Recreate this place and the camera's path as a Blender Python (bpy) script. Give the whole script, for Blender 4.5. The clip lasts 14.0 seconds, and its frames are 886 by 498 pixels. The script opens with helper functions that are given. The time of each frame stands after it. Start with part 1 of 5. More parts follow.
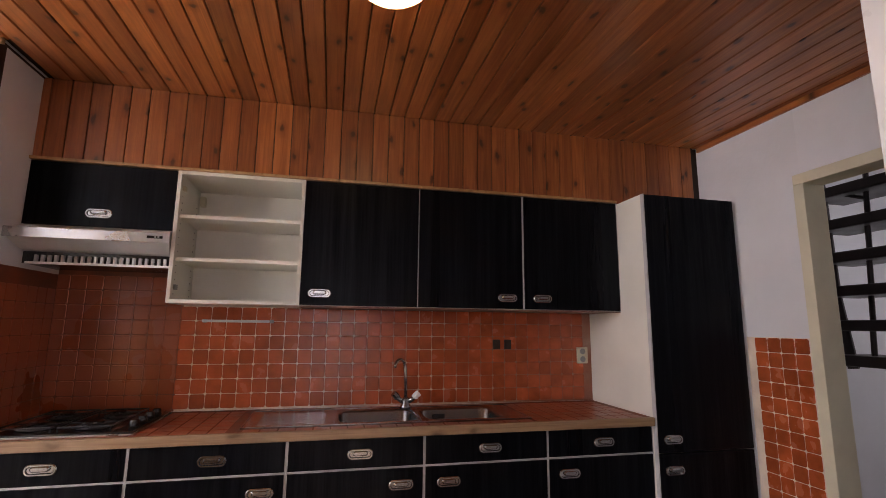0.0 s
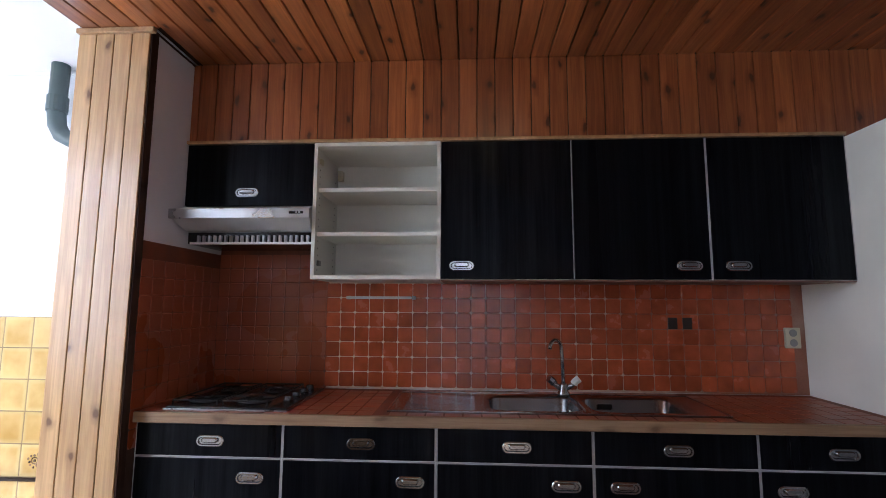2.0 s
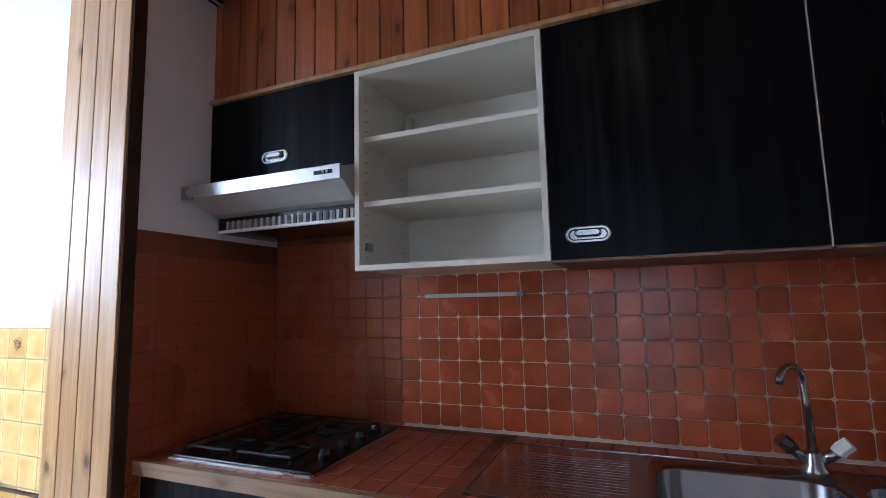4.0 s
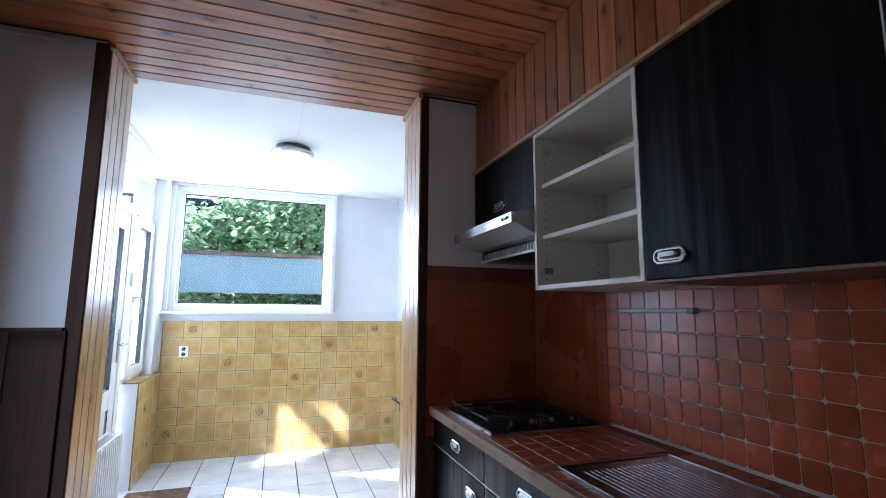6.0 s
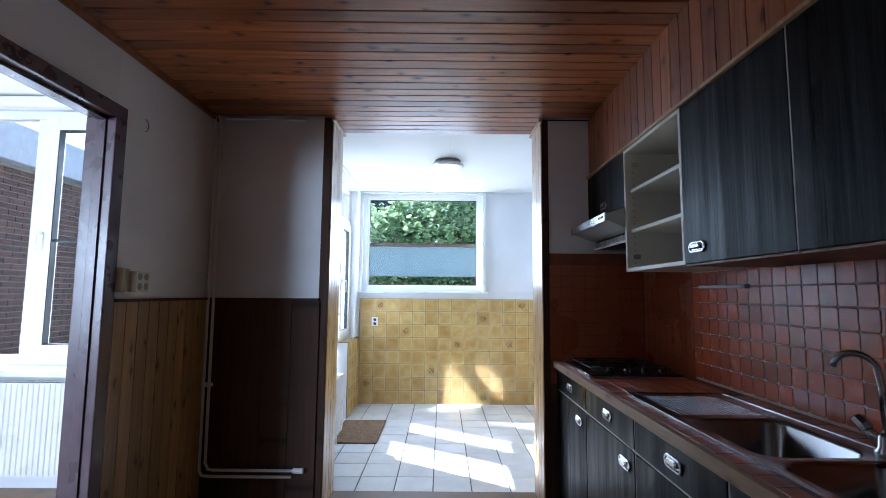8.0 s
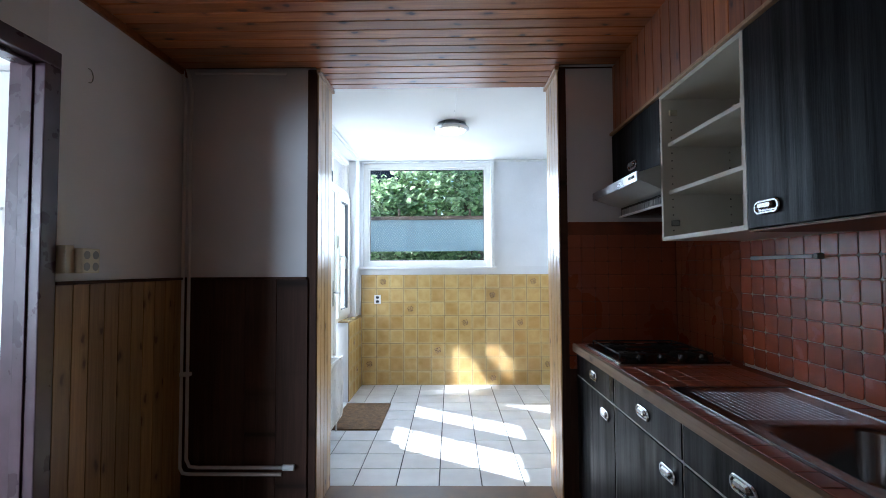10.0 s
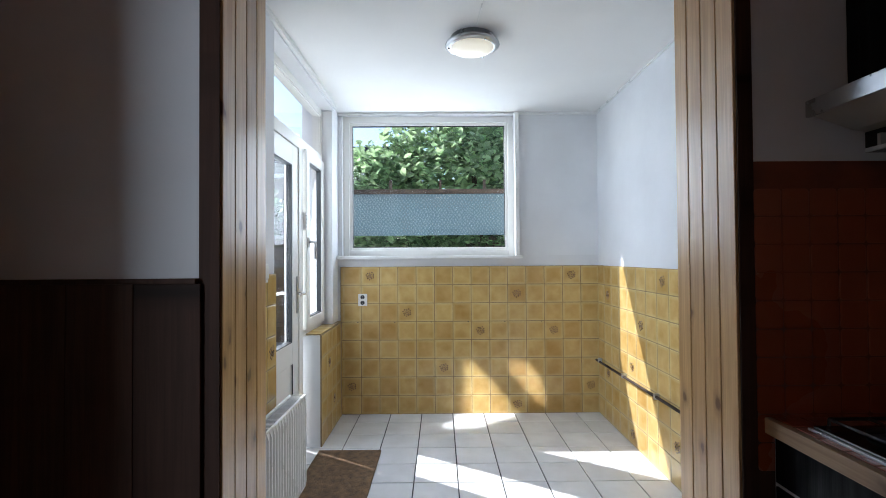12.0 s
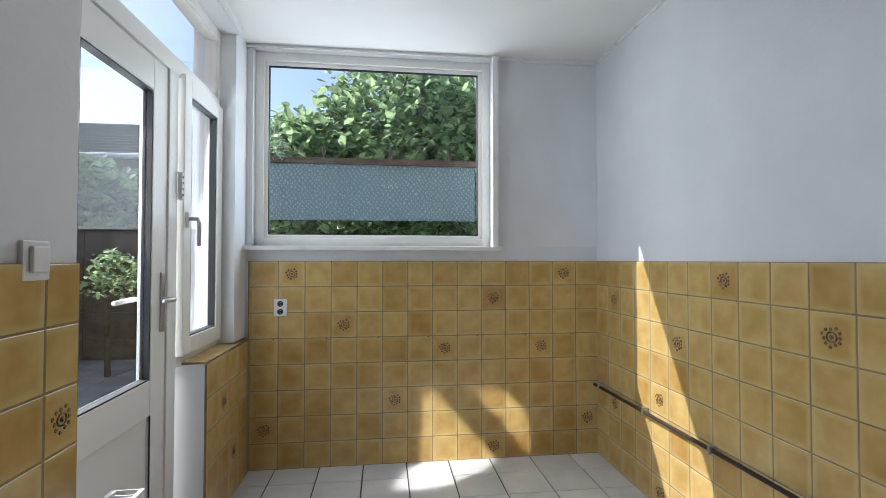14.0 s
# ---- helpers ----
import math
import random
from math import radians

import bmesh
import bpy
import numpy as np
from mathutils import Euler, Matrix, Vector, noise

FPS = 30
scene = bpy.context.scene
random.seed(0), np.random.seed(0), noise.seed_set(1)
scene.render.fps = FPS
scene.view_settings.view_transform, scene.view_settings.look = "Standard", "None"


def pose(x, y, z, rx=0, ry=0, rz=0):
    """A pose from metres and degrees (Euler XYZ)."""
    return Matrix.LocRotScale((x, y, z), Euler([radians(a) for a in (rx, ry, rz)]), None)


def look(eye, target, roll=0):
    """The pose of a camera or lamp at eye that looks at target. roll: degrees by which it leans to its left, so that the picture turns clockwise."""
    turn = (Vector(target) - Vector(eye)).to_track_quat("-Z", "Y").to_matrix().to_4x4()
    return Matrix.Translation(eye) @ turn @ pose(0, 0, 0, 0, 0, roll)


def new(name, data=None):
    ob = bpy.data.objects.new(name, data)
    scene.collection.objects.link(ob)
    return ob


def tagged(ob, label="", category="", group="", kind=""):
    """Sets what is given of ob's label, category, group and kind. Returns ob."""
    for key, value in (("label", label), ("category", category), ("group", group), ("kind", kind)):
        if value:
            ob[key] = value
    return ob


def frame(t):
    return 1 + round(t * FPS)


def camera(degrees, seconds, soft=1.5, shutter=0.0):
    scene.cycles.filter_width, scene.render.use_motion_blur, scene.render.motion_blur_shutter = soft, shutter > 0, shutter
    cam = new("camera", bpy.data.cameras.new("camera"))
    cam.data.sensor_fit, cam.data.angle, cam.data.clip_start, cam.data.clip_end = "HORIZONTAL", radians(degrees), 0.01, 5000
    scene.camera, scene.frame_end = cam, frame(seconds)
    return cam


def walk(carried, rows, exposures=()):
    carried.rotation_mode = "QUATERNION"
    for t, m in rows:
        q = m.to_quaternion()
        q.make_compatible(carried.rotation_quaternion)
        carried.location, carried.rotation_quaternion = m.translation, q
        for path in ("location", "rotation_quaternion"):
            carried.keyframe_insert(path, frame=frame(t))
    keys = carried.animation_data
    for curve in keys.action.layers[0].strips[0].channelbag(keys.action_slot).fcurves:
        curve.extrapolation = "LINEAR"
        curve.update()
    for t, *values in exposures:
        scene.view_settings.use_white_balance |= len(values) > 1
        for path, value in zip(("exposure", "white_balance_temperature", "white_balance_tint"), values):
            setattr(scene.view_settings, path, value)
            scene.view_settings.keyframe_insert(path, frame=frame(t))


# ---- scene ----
cam = camera(86.4, 14.0, 0.6)
PATH = [
    (0, (-0.026, 0.3, 1.301), (0.422, 2.223, 1.623), 0.6),
    (0.5, (-0.017, 0.415, 1.304), (0.07, 2.391, 1.6), 0.1),
    (1, (-0.048, 0.54, 1.308), (-0.145, 2.519, 1.579), 0.6),
    (1.5, (-0.046, 0.593, 1.291), (-0.161, 2.573, 1.55), 0.4),
    (2, (-0.05, 0.605, 1.287), (-0.164, 2.589, 1.517), 0.3),
    (4.5, (0.074, 1.574, 1.298), (-1.036, 3.224, 1.512), -1.5),
    (5, (0.295, 1.614, 1.279), (-1.185, 2.934, 1.535), -0.7),
    (5.5, (0.561, 1.667, 1.305), (-1.153, 2.662, 1.575), -0.1),
    (6, (0.822, 1.683, 1.303), (-1.051, 2.332, 1.57), 0.4),
    (6.5, (1.078, 1.699, 1.32), (-0.877, 2.036, 1.577), 0.8),
    (7, (1.292, 1.728, 1.321), (-0.691, 1.832, 1.555), 0.8),
    (7.5, (1.455, 1.698, 1.305), (-0.534, 1.721, 1.514), 0.7),
    (8, (1.572, 1.688, 1.274), (-0.419, 1.691, 1.462), 0.5),
    (10.5, (0.964, 1.717, 1.28), (-1.035, 1.686, 1.346), -0.4),
    (11, (0.625, 1.662, 1.274), (-1.374, 1.633, 1.331), -0.5),
    (11.5, (0.265, 1.611, 1.289), (-1.734, 1.585, 1.335), -0.6),
    (12, (-0.12, 1.548, 1.287), (-2.12, 1.559, 1.322), -0.4),
    (12.5, (-0.504, 1.547, 1.242), (-2.5, 1.658, 1.274), -0.5),
    (13, (-0.833, 1.542, 1.24), (-2.824, 1.735, 1.27), -0.1),
    (13.5, (-1.097, 1.503, 1.233), (-3.081, 1.755, 1.271), 0.2),
    (14, (-1.157, 1.504, 1.219), (-3.141, 1.752, 1.265), -0.0),
]
EXPOSURES = [(0.0, 2.68, 7300, 29), (0.7, 2.74, 6600, 23), (2.0, 2.45, 5750, 18), (4.5, 2.44, 5250, 13), (5.5, 1.95, 5150, 12), (6.5, 1.72, 5300, 11), (8.2, 1.57, 5200, 9), (10.5, 1.4, 5500, 8), (11.5, 1.07, 5600, 8), (12.0, 0.86, 5900, 10), (13.0, 0.5, 6050, 10), (14.0, 0.36, 6200, 11)]
walk(cam, [(t, look(eye, target, roll)) for t, eye, target, roll in PATH], EXPOSURES)

# ---- world, sun and large lights ----
SUN = Vector((-0.55, -0.86, 1.0)).normalized()   # the way to the sun
world = bpy.data.worlds.new("sky")
world.use_nodes = True
scene.world = world
wn = world.node_tree.nodes
sky = wn.new("ShaderNodeTexSky")
sky.sky_type, sky.sun_disc = "NISHITA", False
sky.sun_elevation = math.asin(SUN.z)
sky.sun_rotation = math.atan2(SUN.x, SUN.y)
world.node_tree.links.new(sky.outputs[0], wn["Background"].inputs[0])
wn["Background"].inputs[1].default_value = 0.15
sun = new("sun", bpy.data.lights.new("sun", "SUN"))
sun.data.energy, sun.data.angle, sun.data.color = 5.0, radians(0.5), (1.0, 0.95, 0.87)
sun.matrix_world = look(SUN * 30, (0, 0, 0))


def area(name, eye, target, w, h, power, colour):
    d = bpy.data.lights.new(name, "AREA")
    d.shape, d.size, d.size_y, d.energy, d.color = "RECTANGLE", w, h, power, colour
    ob = new(name, d)
    ob.matrix_world = look(eye, target)
    return ob


SKYBLUE = (0.86, 0.93, 1.0)
area("sky_back_window", (-4.2, 1.45, 1.88), (0, 1.45, 1.4), 1.25, 0.95, 9, SKYBLUE)
area("sky_side_window", (-3.2, 0.45, 1.5), (-3.0, 3.0, 0.8), 1.2, 1.6, 12.5, SKYBLUE)
area("sky_living_window", (-1.72, -1.6, 1.6), (1.0, -1.0, 1.0), 1.7, 1.4, 12, SKYBLUE)
# sky at the unseen street window, shifted so its beam misses the passage pier
area("sky_street_window", (4.7, -2.8, 1.6), (1.0, -1.0, 1.0), 1.3, 1.5, 90, SKYBLUE)
# added lamp below the hall ceiling to brighten the stairs; no opening there
area("sky_stairwell", (3.6, 1.6, 2.57), (3.5, 1.8, 0.0), 1.0, 0.9, 2.2, SKYBLUE)

# added lamp standing in for sun thrown back by an upper window, slightly ajar
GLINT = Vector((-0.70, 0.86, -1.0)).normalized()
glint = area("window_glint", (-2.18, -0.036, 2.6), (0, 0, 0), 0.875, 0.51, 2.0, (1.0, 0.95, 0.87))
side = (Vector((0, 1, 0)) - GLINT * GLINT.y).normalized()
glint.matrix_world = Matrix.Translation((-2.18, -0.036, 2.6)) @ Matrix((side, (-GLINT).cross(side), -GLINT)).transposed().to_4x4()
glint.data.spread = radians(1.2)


# ---- materials ----
def material(name):
    m = bpy.data.materials.new(name)
    m.use_nodes = True
    return m, m.node_tree.nodes, m.node_tree.links, m.node_tree.nodes["Principled BSDF"]


def node(n, kind, **values):
    k = n.new(kind)
    for key, value in values.items():
        k.inputs[key].default_value = value
    return k


def coords(n, l, stretch=(1, 1, 1), jitter=True):
    """Object coordinates, shifted by a random step per object and per island."""
    tc = n.new("ShaderNodeTexCoord")
    mp = n.new("ShaderNodeMapping")
    mp.inputs["Scale"].default_value = stretch
    if jitter:
        oi, ge = n.new("ShaderNodeObjectInfo"), n.new("ShaderNodeNewGeometry")
        add = node(n, "ShaderNodeMath")
        l.new(oi.outputs["Random"], add.inputs[0]), l.new(ge.outputs["Random Per Island"], add.inputs[1])
        sh = node(n, "ShaderNodeVectorMath")
        sh.operation = "SCALE"
        sh.inputs[0].default_value = (17.3, 23.1, 31.7)
        l.new(add.outputs[0], sh.inputs["Scale"])
        ad = n.new("ShaderNodeVectorMath")
        l.new(tc.outputs["Object"], ad.inputs[0]), l.new(sh.outputs[0], ad.inputs[1])
        l.new(ad.outputs[0], mp.inputs["Vector"])
    else:
        l.new(tc.outputs["Object"], mp.inputs["Vector"])
    return mp.outputs[0]


def ramp(n, l, fac, stops):
    r = n.new("ShaderNodeValToRGB")
    e = r.color_ramp.elements
    while len(e) < len(stops):
        e.new(0.5)
    for k, (p, c) in zip(e, stops):
        k.position, k.color = p, (*c, 1) if len(c) == 3 else c
    l.new(fac, r.inputs[0])
    return r.outputs[0]


def mix(n, l, fac, a, b, blend="MIX"):
    m = n.new("ShaderNodeMix")
    m.data_type, m.blend_type = "RGBA", blend
    for sock, v in ((m.inputs[0], fac), (m.inputs[6], a), (m.inputs[7], b)):
        if isinstance(v, (int, float)):
            sock.default_value = v
        elif isinstance(v, tuple):
            sock.default_value = (*v, 1)
        else:
            l.new(v, sock)
    return m.outputs[2]


def bump(n, l, b, height, strength, distance=0.002):
    k = node(n, "ShaderNodeBump", Strength=strength, Distance=distance)
    l.new(height, k.inputs["Height"])
    l.new(k.outputs[0], b.inputs["Normal"])


def pine(name, dark, light, knot, axis="z", rough=0.38, coat=0.0):
    """Knotty boards: grain drawn out along one axis, knots, a tone of its own for each board."""
    m, n, l, b = material(name)
    st = {"x": (0.06, 1, 1), "y": (1, 0.06, 1), "z": (1, 1, 0.06)}[axis]
    st2 = {"x": (0.55, 1, 1), "y": (1, 0.55, 1), "z": (1, 1, 0.55)}[axis]
    v = coords(n, l, st)
    g = node(n, "ShaderNodeTexNoise", Scale=38.0, Detail=6.0, Roughness=0.6, Distortion=0.5)
    l.new(v, g.inputs["Vector"])
    c = ramp(n, l, g.outputs[0], [(0.28, dark), (0.72, light)])
    st3 = {"x": (0.025, 1, 1), "y": (1, 0.025, 1), "z": (1, 1, 0.025)}[axis]
    band = node(n, "ShaderNodeTexNoise", Scale=75.0, Detail=2.0, Distortion=1.2)
    l.new(coords(n, l, st3), band.inputs["Vector"])
    c = mix(n, l, ramp(n, l, band.outputs[0], [(0.5, (0, 0, 0)), (0.68, (0.55,) * 3)]), c, dark)
    v2 = coords(n, l, st2)
    sp, cb = n.new("ShaderNodeSeparateXYZ"), n.new("ShaderNodeCombineXYZ")
    l.new(v2, sp.inputs[0])
    l.new(sp.outputs[0], cb.inputs[0]), l.new(sp.outputs[1 if axis == "y" else 2], cb.inputs[1])
    wob = node(n, "ShaderNodeTexNoise", Scale=26.0, Detail=2.0)
    l.new(cb.outputs[0], wob.inputs["Vector"])
    kv = mix(n, l, 0.035, cb.outputs[0], wob.outputs["Color"], "ADD")
    kn = node(n, "ShaderNodeTexVoronoi", Scale=6.2)
    kn.voronoi_dimensions = "2D"
    l.new(kv, kn.inputs["Vector"])
    halo = ramp(n, l, kn.outputs["Distance"], [(0.05, (0.75,) * 3), (0.17, (0, 0, 0))])
    c = mix(n, l, halo, c, tuple(0.75 * q for q in dark))
    kf = ramp(n, l, kn.outputs["Distance"], [(0.035, (0.92,) * 3), (0.075, (0, 0, 0))])
    c = mix(n, l, kf, c, knot)
    oi, ge = n.new("ShaderNodeObjectInfo"), n.new("ShaderNodeNewGeometry")
    add = node(n, "ShaderNodeMath")
    l.new(oi.outputs["Random"], add.inputs[0]), l.new(ge.outputs["Random Per Island"], add.inputs[1])
    fr = n.new("ShaderNodeMath")
    fr.operation = "FRACT"
    l.new(add.outputs[0], fr.inputs[0])
    tone = ramp(n, l, fr.outputs[0], [(0, (0.7, 0.66, 0.62)), (0.45, (1, 1, 1)), (0.9, (1.14, 1.12, 1.05)), (1, (1.4, 1.42, 1.3))])
    c = mix(n, l, 1.0, c, tone, "MULTIPLY")
    l.new(c, b.inputs["Base Color"])
    b.inputs["Roughness"].default_value = rough
    b.inputs["Coat Weight"].default_value = coat
    b.inputs["Coat Roughness"].default_value = 0.25
    bump(n, l, b, g.outputs[0], 0.25, 0.001)
    return m


def plain(name, colour, rough=0.5, metal=0.0, spread=0.06, scale=9.0, relief=0.1, depth=0.001, coat=0.0, tone=0.0, jitter=True):
    """A painted, glazed or plastered surface with cloudy variation, fine relief and uneven gloss."""
    m, n, l, b = material(name)
    v = coords(n, l, jitter=jitter)
    a = node(n, "ShaderNodeTexNoise", Scale=scale, Detail=4.0)
    f = node(n, "ShaderNodeTexNoise", Scale=scale * 22, Detail=3.0)
    l.new(v, a.inputs["Vector"]), l.new(v, f.inputs["Vector"])
    lo = tuple(max(0, k * (1 - 2.2 * spread)) for k in colour)
    hi = tuple(min(1, k * (1 + 1.6 * spread)) for k in colour)
    c = ramp(n, l, a.outputs[0], [(0.3, lo), (0.7, hi)])
    if tone:
        oi, ge = n.new("ShaderNodeObjectInfo"), n.new("ShaderNodeNewGeometry")
        add = node(n, "ShaderNodeMath")
        l.new(oi.outputs["Random"], add.inputs[0]), l.new(ge.outputs["Random Per Island"], add.inputs[1])
        fr = n.new("ShaderNodeMath")
        fr.operation = "FRACT"
        l.new(add.outputs[0], fr.inputs[0])
        t = ramp(n, l, fr.outputs[0], [(0, (1 - tone,) * 3), (0.6, (1, 1, 1)), (1, (1 + 0.6 * tone, 1 + 0.7 * tone, 1 + 0.5 * tone))])
        c = mix(n, l, 1.0, c, t, "MULTIPLY")
    l.new(c, b.inputs["Base Color"])
    b.inputs["Metallic"].default_value = metal
    r = ramp(n, l, a.outputs[0], [(0.3, (max(0.02, rough * 0.8),) * 3), (0.7, (min(1, rough * 1.2),) * 3)])
    l.new(r, b.inputs["Roughness"])
    b.inputs["Coat Weight"].default_value = coat
    if relief:
        bump(n, l, b, f.outputs[0], relief, depth)
    return m


def glass(name, colour=(1, 1, 1), rough=0.0):
    """A thin pane: clear, with the reflection that its angle gives."""
    m, n, l, b = material(name)
    out = n["Material Output"]
    tr = node(n, "ShaderNodeBsdfTransparent")
    tr.inputs[0].default_value = (*colour, 1)
    gl = node(n, "ShaderNodeBsdfGlossy")
    gl.inputs["Roughness"].default_value = rough
    lw = node(n, "ShaderNodeLayerWeight", Blend=0.5)
    pw = node(n, "ShaderNodeMath")
    pw.operation, pw.inputs[1].default_value = "POWER", 4.0
    l.new(lw.outputs["Facing"], pw.inputs[0])
    fr = node(n, "ShaderNodeMath")
    fr.operation, fr.inputs[1].default_value, fr.inputs[2].default_value = "MULTIPLY_ADD", 0.4, 0.02
    l.new(pw.outputs[0], fr.inputs[0])
    ms = n.new("ShaderNodeMixShader")
    l.new(fr.outputs[0], ms.inputs[0]), l.new(tr.outputs[0], ms.inputs[1]), l.new(gl.outputs[0], ms.inputs[2])
    l.new(ms.outputs[0], out.inputs[0])
    return m


def grout(name, left_tone, right_tone):
    """Cement joints that shift in wide uneven clouds, darker towards +x."""
    m, n, l, b = material(name)
    v = coords(n, l, (1, 1, 1), False)
    big = node(n, "ShaderNodeTexNoise", Scale=1.7, Detail=3.0, Roughness=0.6)
    fine = node(n, "ShaderNodeTexNoise", Scale=160.0, Detail=3.0)
    l.new(v, big.inputs["Vector"]), l.new(v, fine.inputs["Vector"])
    sx = n.new("ShaderNodeSeparateXYZ")
    l.new(v, sx.inputs[0])
    far = node(n, "ShaderNodeMath")
    far.operation, far.inputs[1].default_value, far.inputs[2].default_value = "MULTIPLY_ADD", 0.22, 0.0
    l.new(sx.outputs[0], far.inputs[0])
    add = node(n, "ShaderNodeMath")
    l.new(far.outputs[0], add.inputs[0]), l.new(big.outputs[0], add.inputs[1])
    c = ramp(n, l, add.outputs[0], [(0.42, left_tone), (0.72, right_tone)])
    c = mix(n, l, 1.0, c, ramp(n, l, fine.outputs[0], [(0.3, (0.8,) * 3), (0.7, (1.0,) * 3)]), "MULTIPLY")
    l.new(c, b.inputs["Base Color"])
    b.inputs["Roughness"].default_value = 0.85
    bump(n, l, b, fine.outputs[0], 0.4, 0.001)
    return m


PINE_CEIL = pine("stained_pine_ceiling", (0.25, 0.07, 0.021), (0.5, 0.178, 0.056), (0.05, 0.016, 0.008), "y", 0.34, 0.25)
PINE_BULK = pine("stained_pine_vertical", (0.21, 0.057, 0.018), (0.43, 0.146, 0.047), (0.06, 0.018, 0.008), "z", 0.34, 0.25)
PINE_PALE = pine("pale_pine", (0.38, 0.22, 0.095), (0.6, 0.4, 0.2), (0.12, 0.05, 0.02), "z", 0.3, 0.4)
PINE_PALE_Y = pine("pale_pine_across", (0.3, 0.17, 0.08), (0.5, 0.32, 0.16), (0.12, 0.05, 0.02), "y", 0.35, 0.2)
PINE_WAINS = pine("wainscot_pine", (0.26, 0.14, 0.06), (0.44, 0.27, 0.12), (0.09, 0.03, 0.012), "z", 0.4, 0.2)
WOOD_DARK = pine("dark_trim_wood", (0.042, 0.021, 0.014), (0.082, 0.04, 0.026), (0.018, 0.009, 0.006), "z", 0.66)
WOOD_DARK.node_tree.nodes["Principled BSDF"].inputs["Specular IOR Level"].default_value = 0.2
WOOD_EDGE = pine("worn_counter_edge", (0.22, 0.13, 0.07), (0.42, 0.28, 0.16), (0.14, 0.08, 0.04), "x", 0.5)
GAP = plain("dark_gap", (0.03, 0.016, 0.01), 0.8, relief=0)
WHITE_WALL = plain("white_plaster", (0.73, 0.745, 0.765), 0.75, spread=0.035, scale=2.2, relief=0.35, depth=0.002)
CEIL_WHITE = plain("white_ceiling", (0.8, 0.8, 0.78), 0.8, spread=0.02, scale=1.6, relief=0.2)
CREAM = plain("cream_paint", (0.7, 0.66, 0.5), 0.5, spread=0.03)
WHITE_PAINT = plain("white_gloss_paint", (0.78, 0.79, 0.78), 0.32, spread=0.02, relief=0.04)
PVC = plain("white_pvc", (0.8, 0.8, 0.77), 0.35, spread=0.004, relief=0.0)
SEAL = plain("black_rubber", (0.02, 0.022, 0.025), 0.6, relief=0)
MELAMINE = plain("white_melamine", (0.75, 0.74, 0.66), 0.42, spread=0.04, scale=3, relief=0.03)
EDGING = plain("grey_edging", (0.5, 0.5, 0.5), 0.4, relief=0.03)
BROWN_DOOR = plain("dark_brown_gloss_paint", (0.07, 0.036, 0.052), 0.3, spread=0.15, relief=0.15)
STEEL = plain("brushed_steel", (0.5, 0.51, 0.52), 0.33, 1.0, spread=0.06, relief=0.08)
CHROME = plain("chrome", (0.42, 0.43, 0.44), 0.22, 1.0, spread=0.03, relief=0)
BLACK = plain("black_enamel", (0.012, 0.012, 0.013), 0.22, spread=0.1, relief=0.05)
IRON = plain("black_iron", (0.014, 0.014, 0.015), 0.55, spread=0.15, relief=0.4)
RED_TILE = plain("red_glazed_tile", (0.43, 0.088, 0.028), 0.24, spread=0.13, scale=12, relief=0.12, depth=0.002, tone=0.26)
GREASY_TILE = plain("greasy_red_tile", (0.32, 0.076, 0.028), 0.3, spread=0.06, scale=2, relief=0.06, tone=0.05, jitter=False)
COUNTER_TILE = plain("worn_counter_tile", (0.33, 0.078, 0.032), 0.36, spread=0.1, scale=5, relief=0.1, tone=0.09)
PALE_GROUT = plain("pale_grout", (0.72, 0.6, 0.48), 0.85, spread=0.12, scale=7, relief=0.4)
RED_GROUT = grout("graded_pale_grout", (0.8, 0.68, 0.54), (0.3, 0.12, 0.07))
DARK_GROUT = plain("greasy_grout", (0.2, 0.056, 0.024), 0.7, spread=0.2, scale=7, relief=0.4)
YEL_GROUT = plain("brown_grout", (0.27, 0.19, 0.09), 0.85, spread=0.15, relief=0.3)
FLOOR_TILE = plain("white_floor_tile", (0.74, 0.76, 0.79), 0.22, spread=0.04, scale=6, relief=0.08, tone=0.06)
FLOOR_GROUT = plain("dark_floor_grout", (0.05, 0.055, 0.065), 0.85, relief=0.3)
VINYL = plain("brown_vinyl_floor", (0.16, 0.1, 0.06), 0.5, spread=0.2, scale=5)
PARQUET = plain("oak_laminate", (0.3, 0.18, 0.09), 0.4, spread=0.2, scale=6)
IVORY = plain("ivory_plastic", (0.62, 0.58, 0.42), 0.4, spread=0.02, relief=0)
WHITE_PLASTIC = plain("white_plastic", (0.75, 0.75, 0.73), 0.35, spread=0.02, relief=0)
GREY_PLASTIC = plain("grey_plastic", (0.25, 0.26, 0.24), 0.45, relief=0)
GREEN_PLASTIC = plain("grey_green_plastic", (0.07, 0.1, 0.1), 0.45, relief=0.05)
RADIATOR = plain("radiator_enamel", (0.76, 0.77, 0.77), 0.3, spread=0.015, relief=0.03)
MAT = plain("coir_mat", (0.2, 0.125, 0.07), 0.95, spread=0.2, scale=30, relief=0.9, depth=0.006)
STEP_DARK = plain("dark_stair_tread", (0.03, 0.018, 0.018), 0.35, spread=0.2)
CLEAR = glass("window_glass")
BRICK = plain("brown_brick", (0.16, 0.085, 0.06), 0.85, spread=0.2, scale=14, relief=0.4, tone=0.3)
MORTAR = plain("mortar", (0.3, 0.28, 0.25), 0.9, spread=0.1, relief=0.4)
PAVING = plain("concrete_paving", (0.36, 0.35, 0.33), 0.85, spread=0.12, scale=3, relief=0.4, tone=0.12)
SOIL = plain("garden_soil", (0.09, 0.075, 0.05), 0.95, spread=0.3, scale=2, relief=0.6)
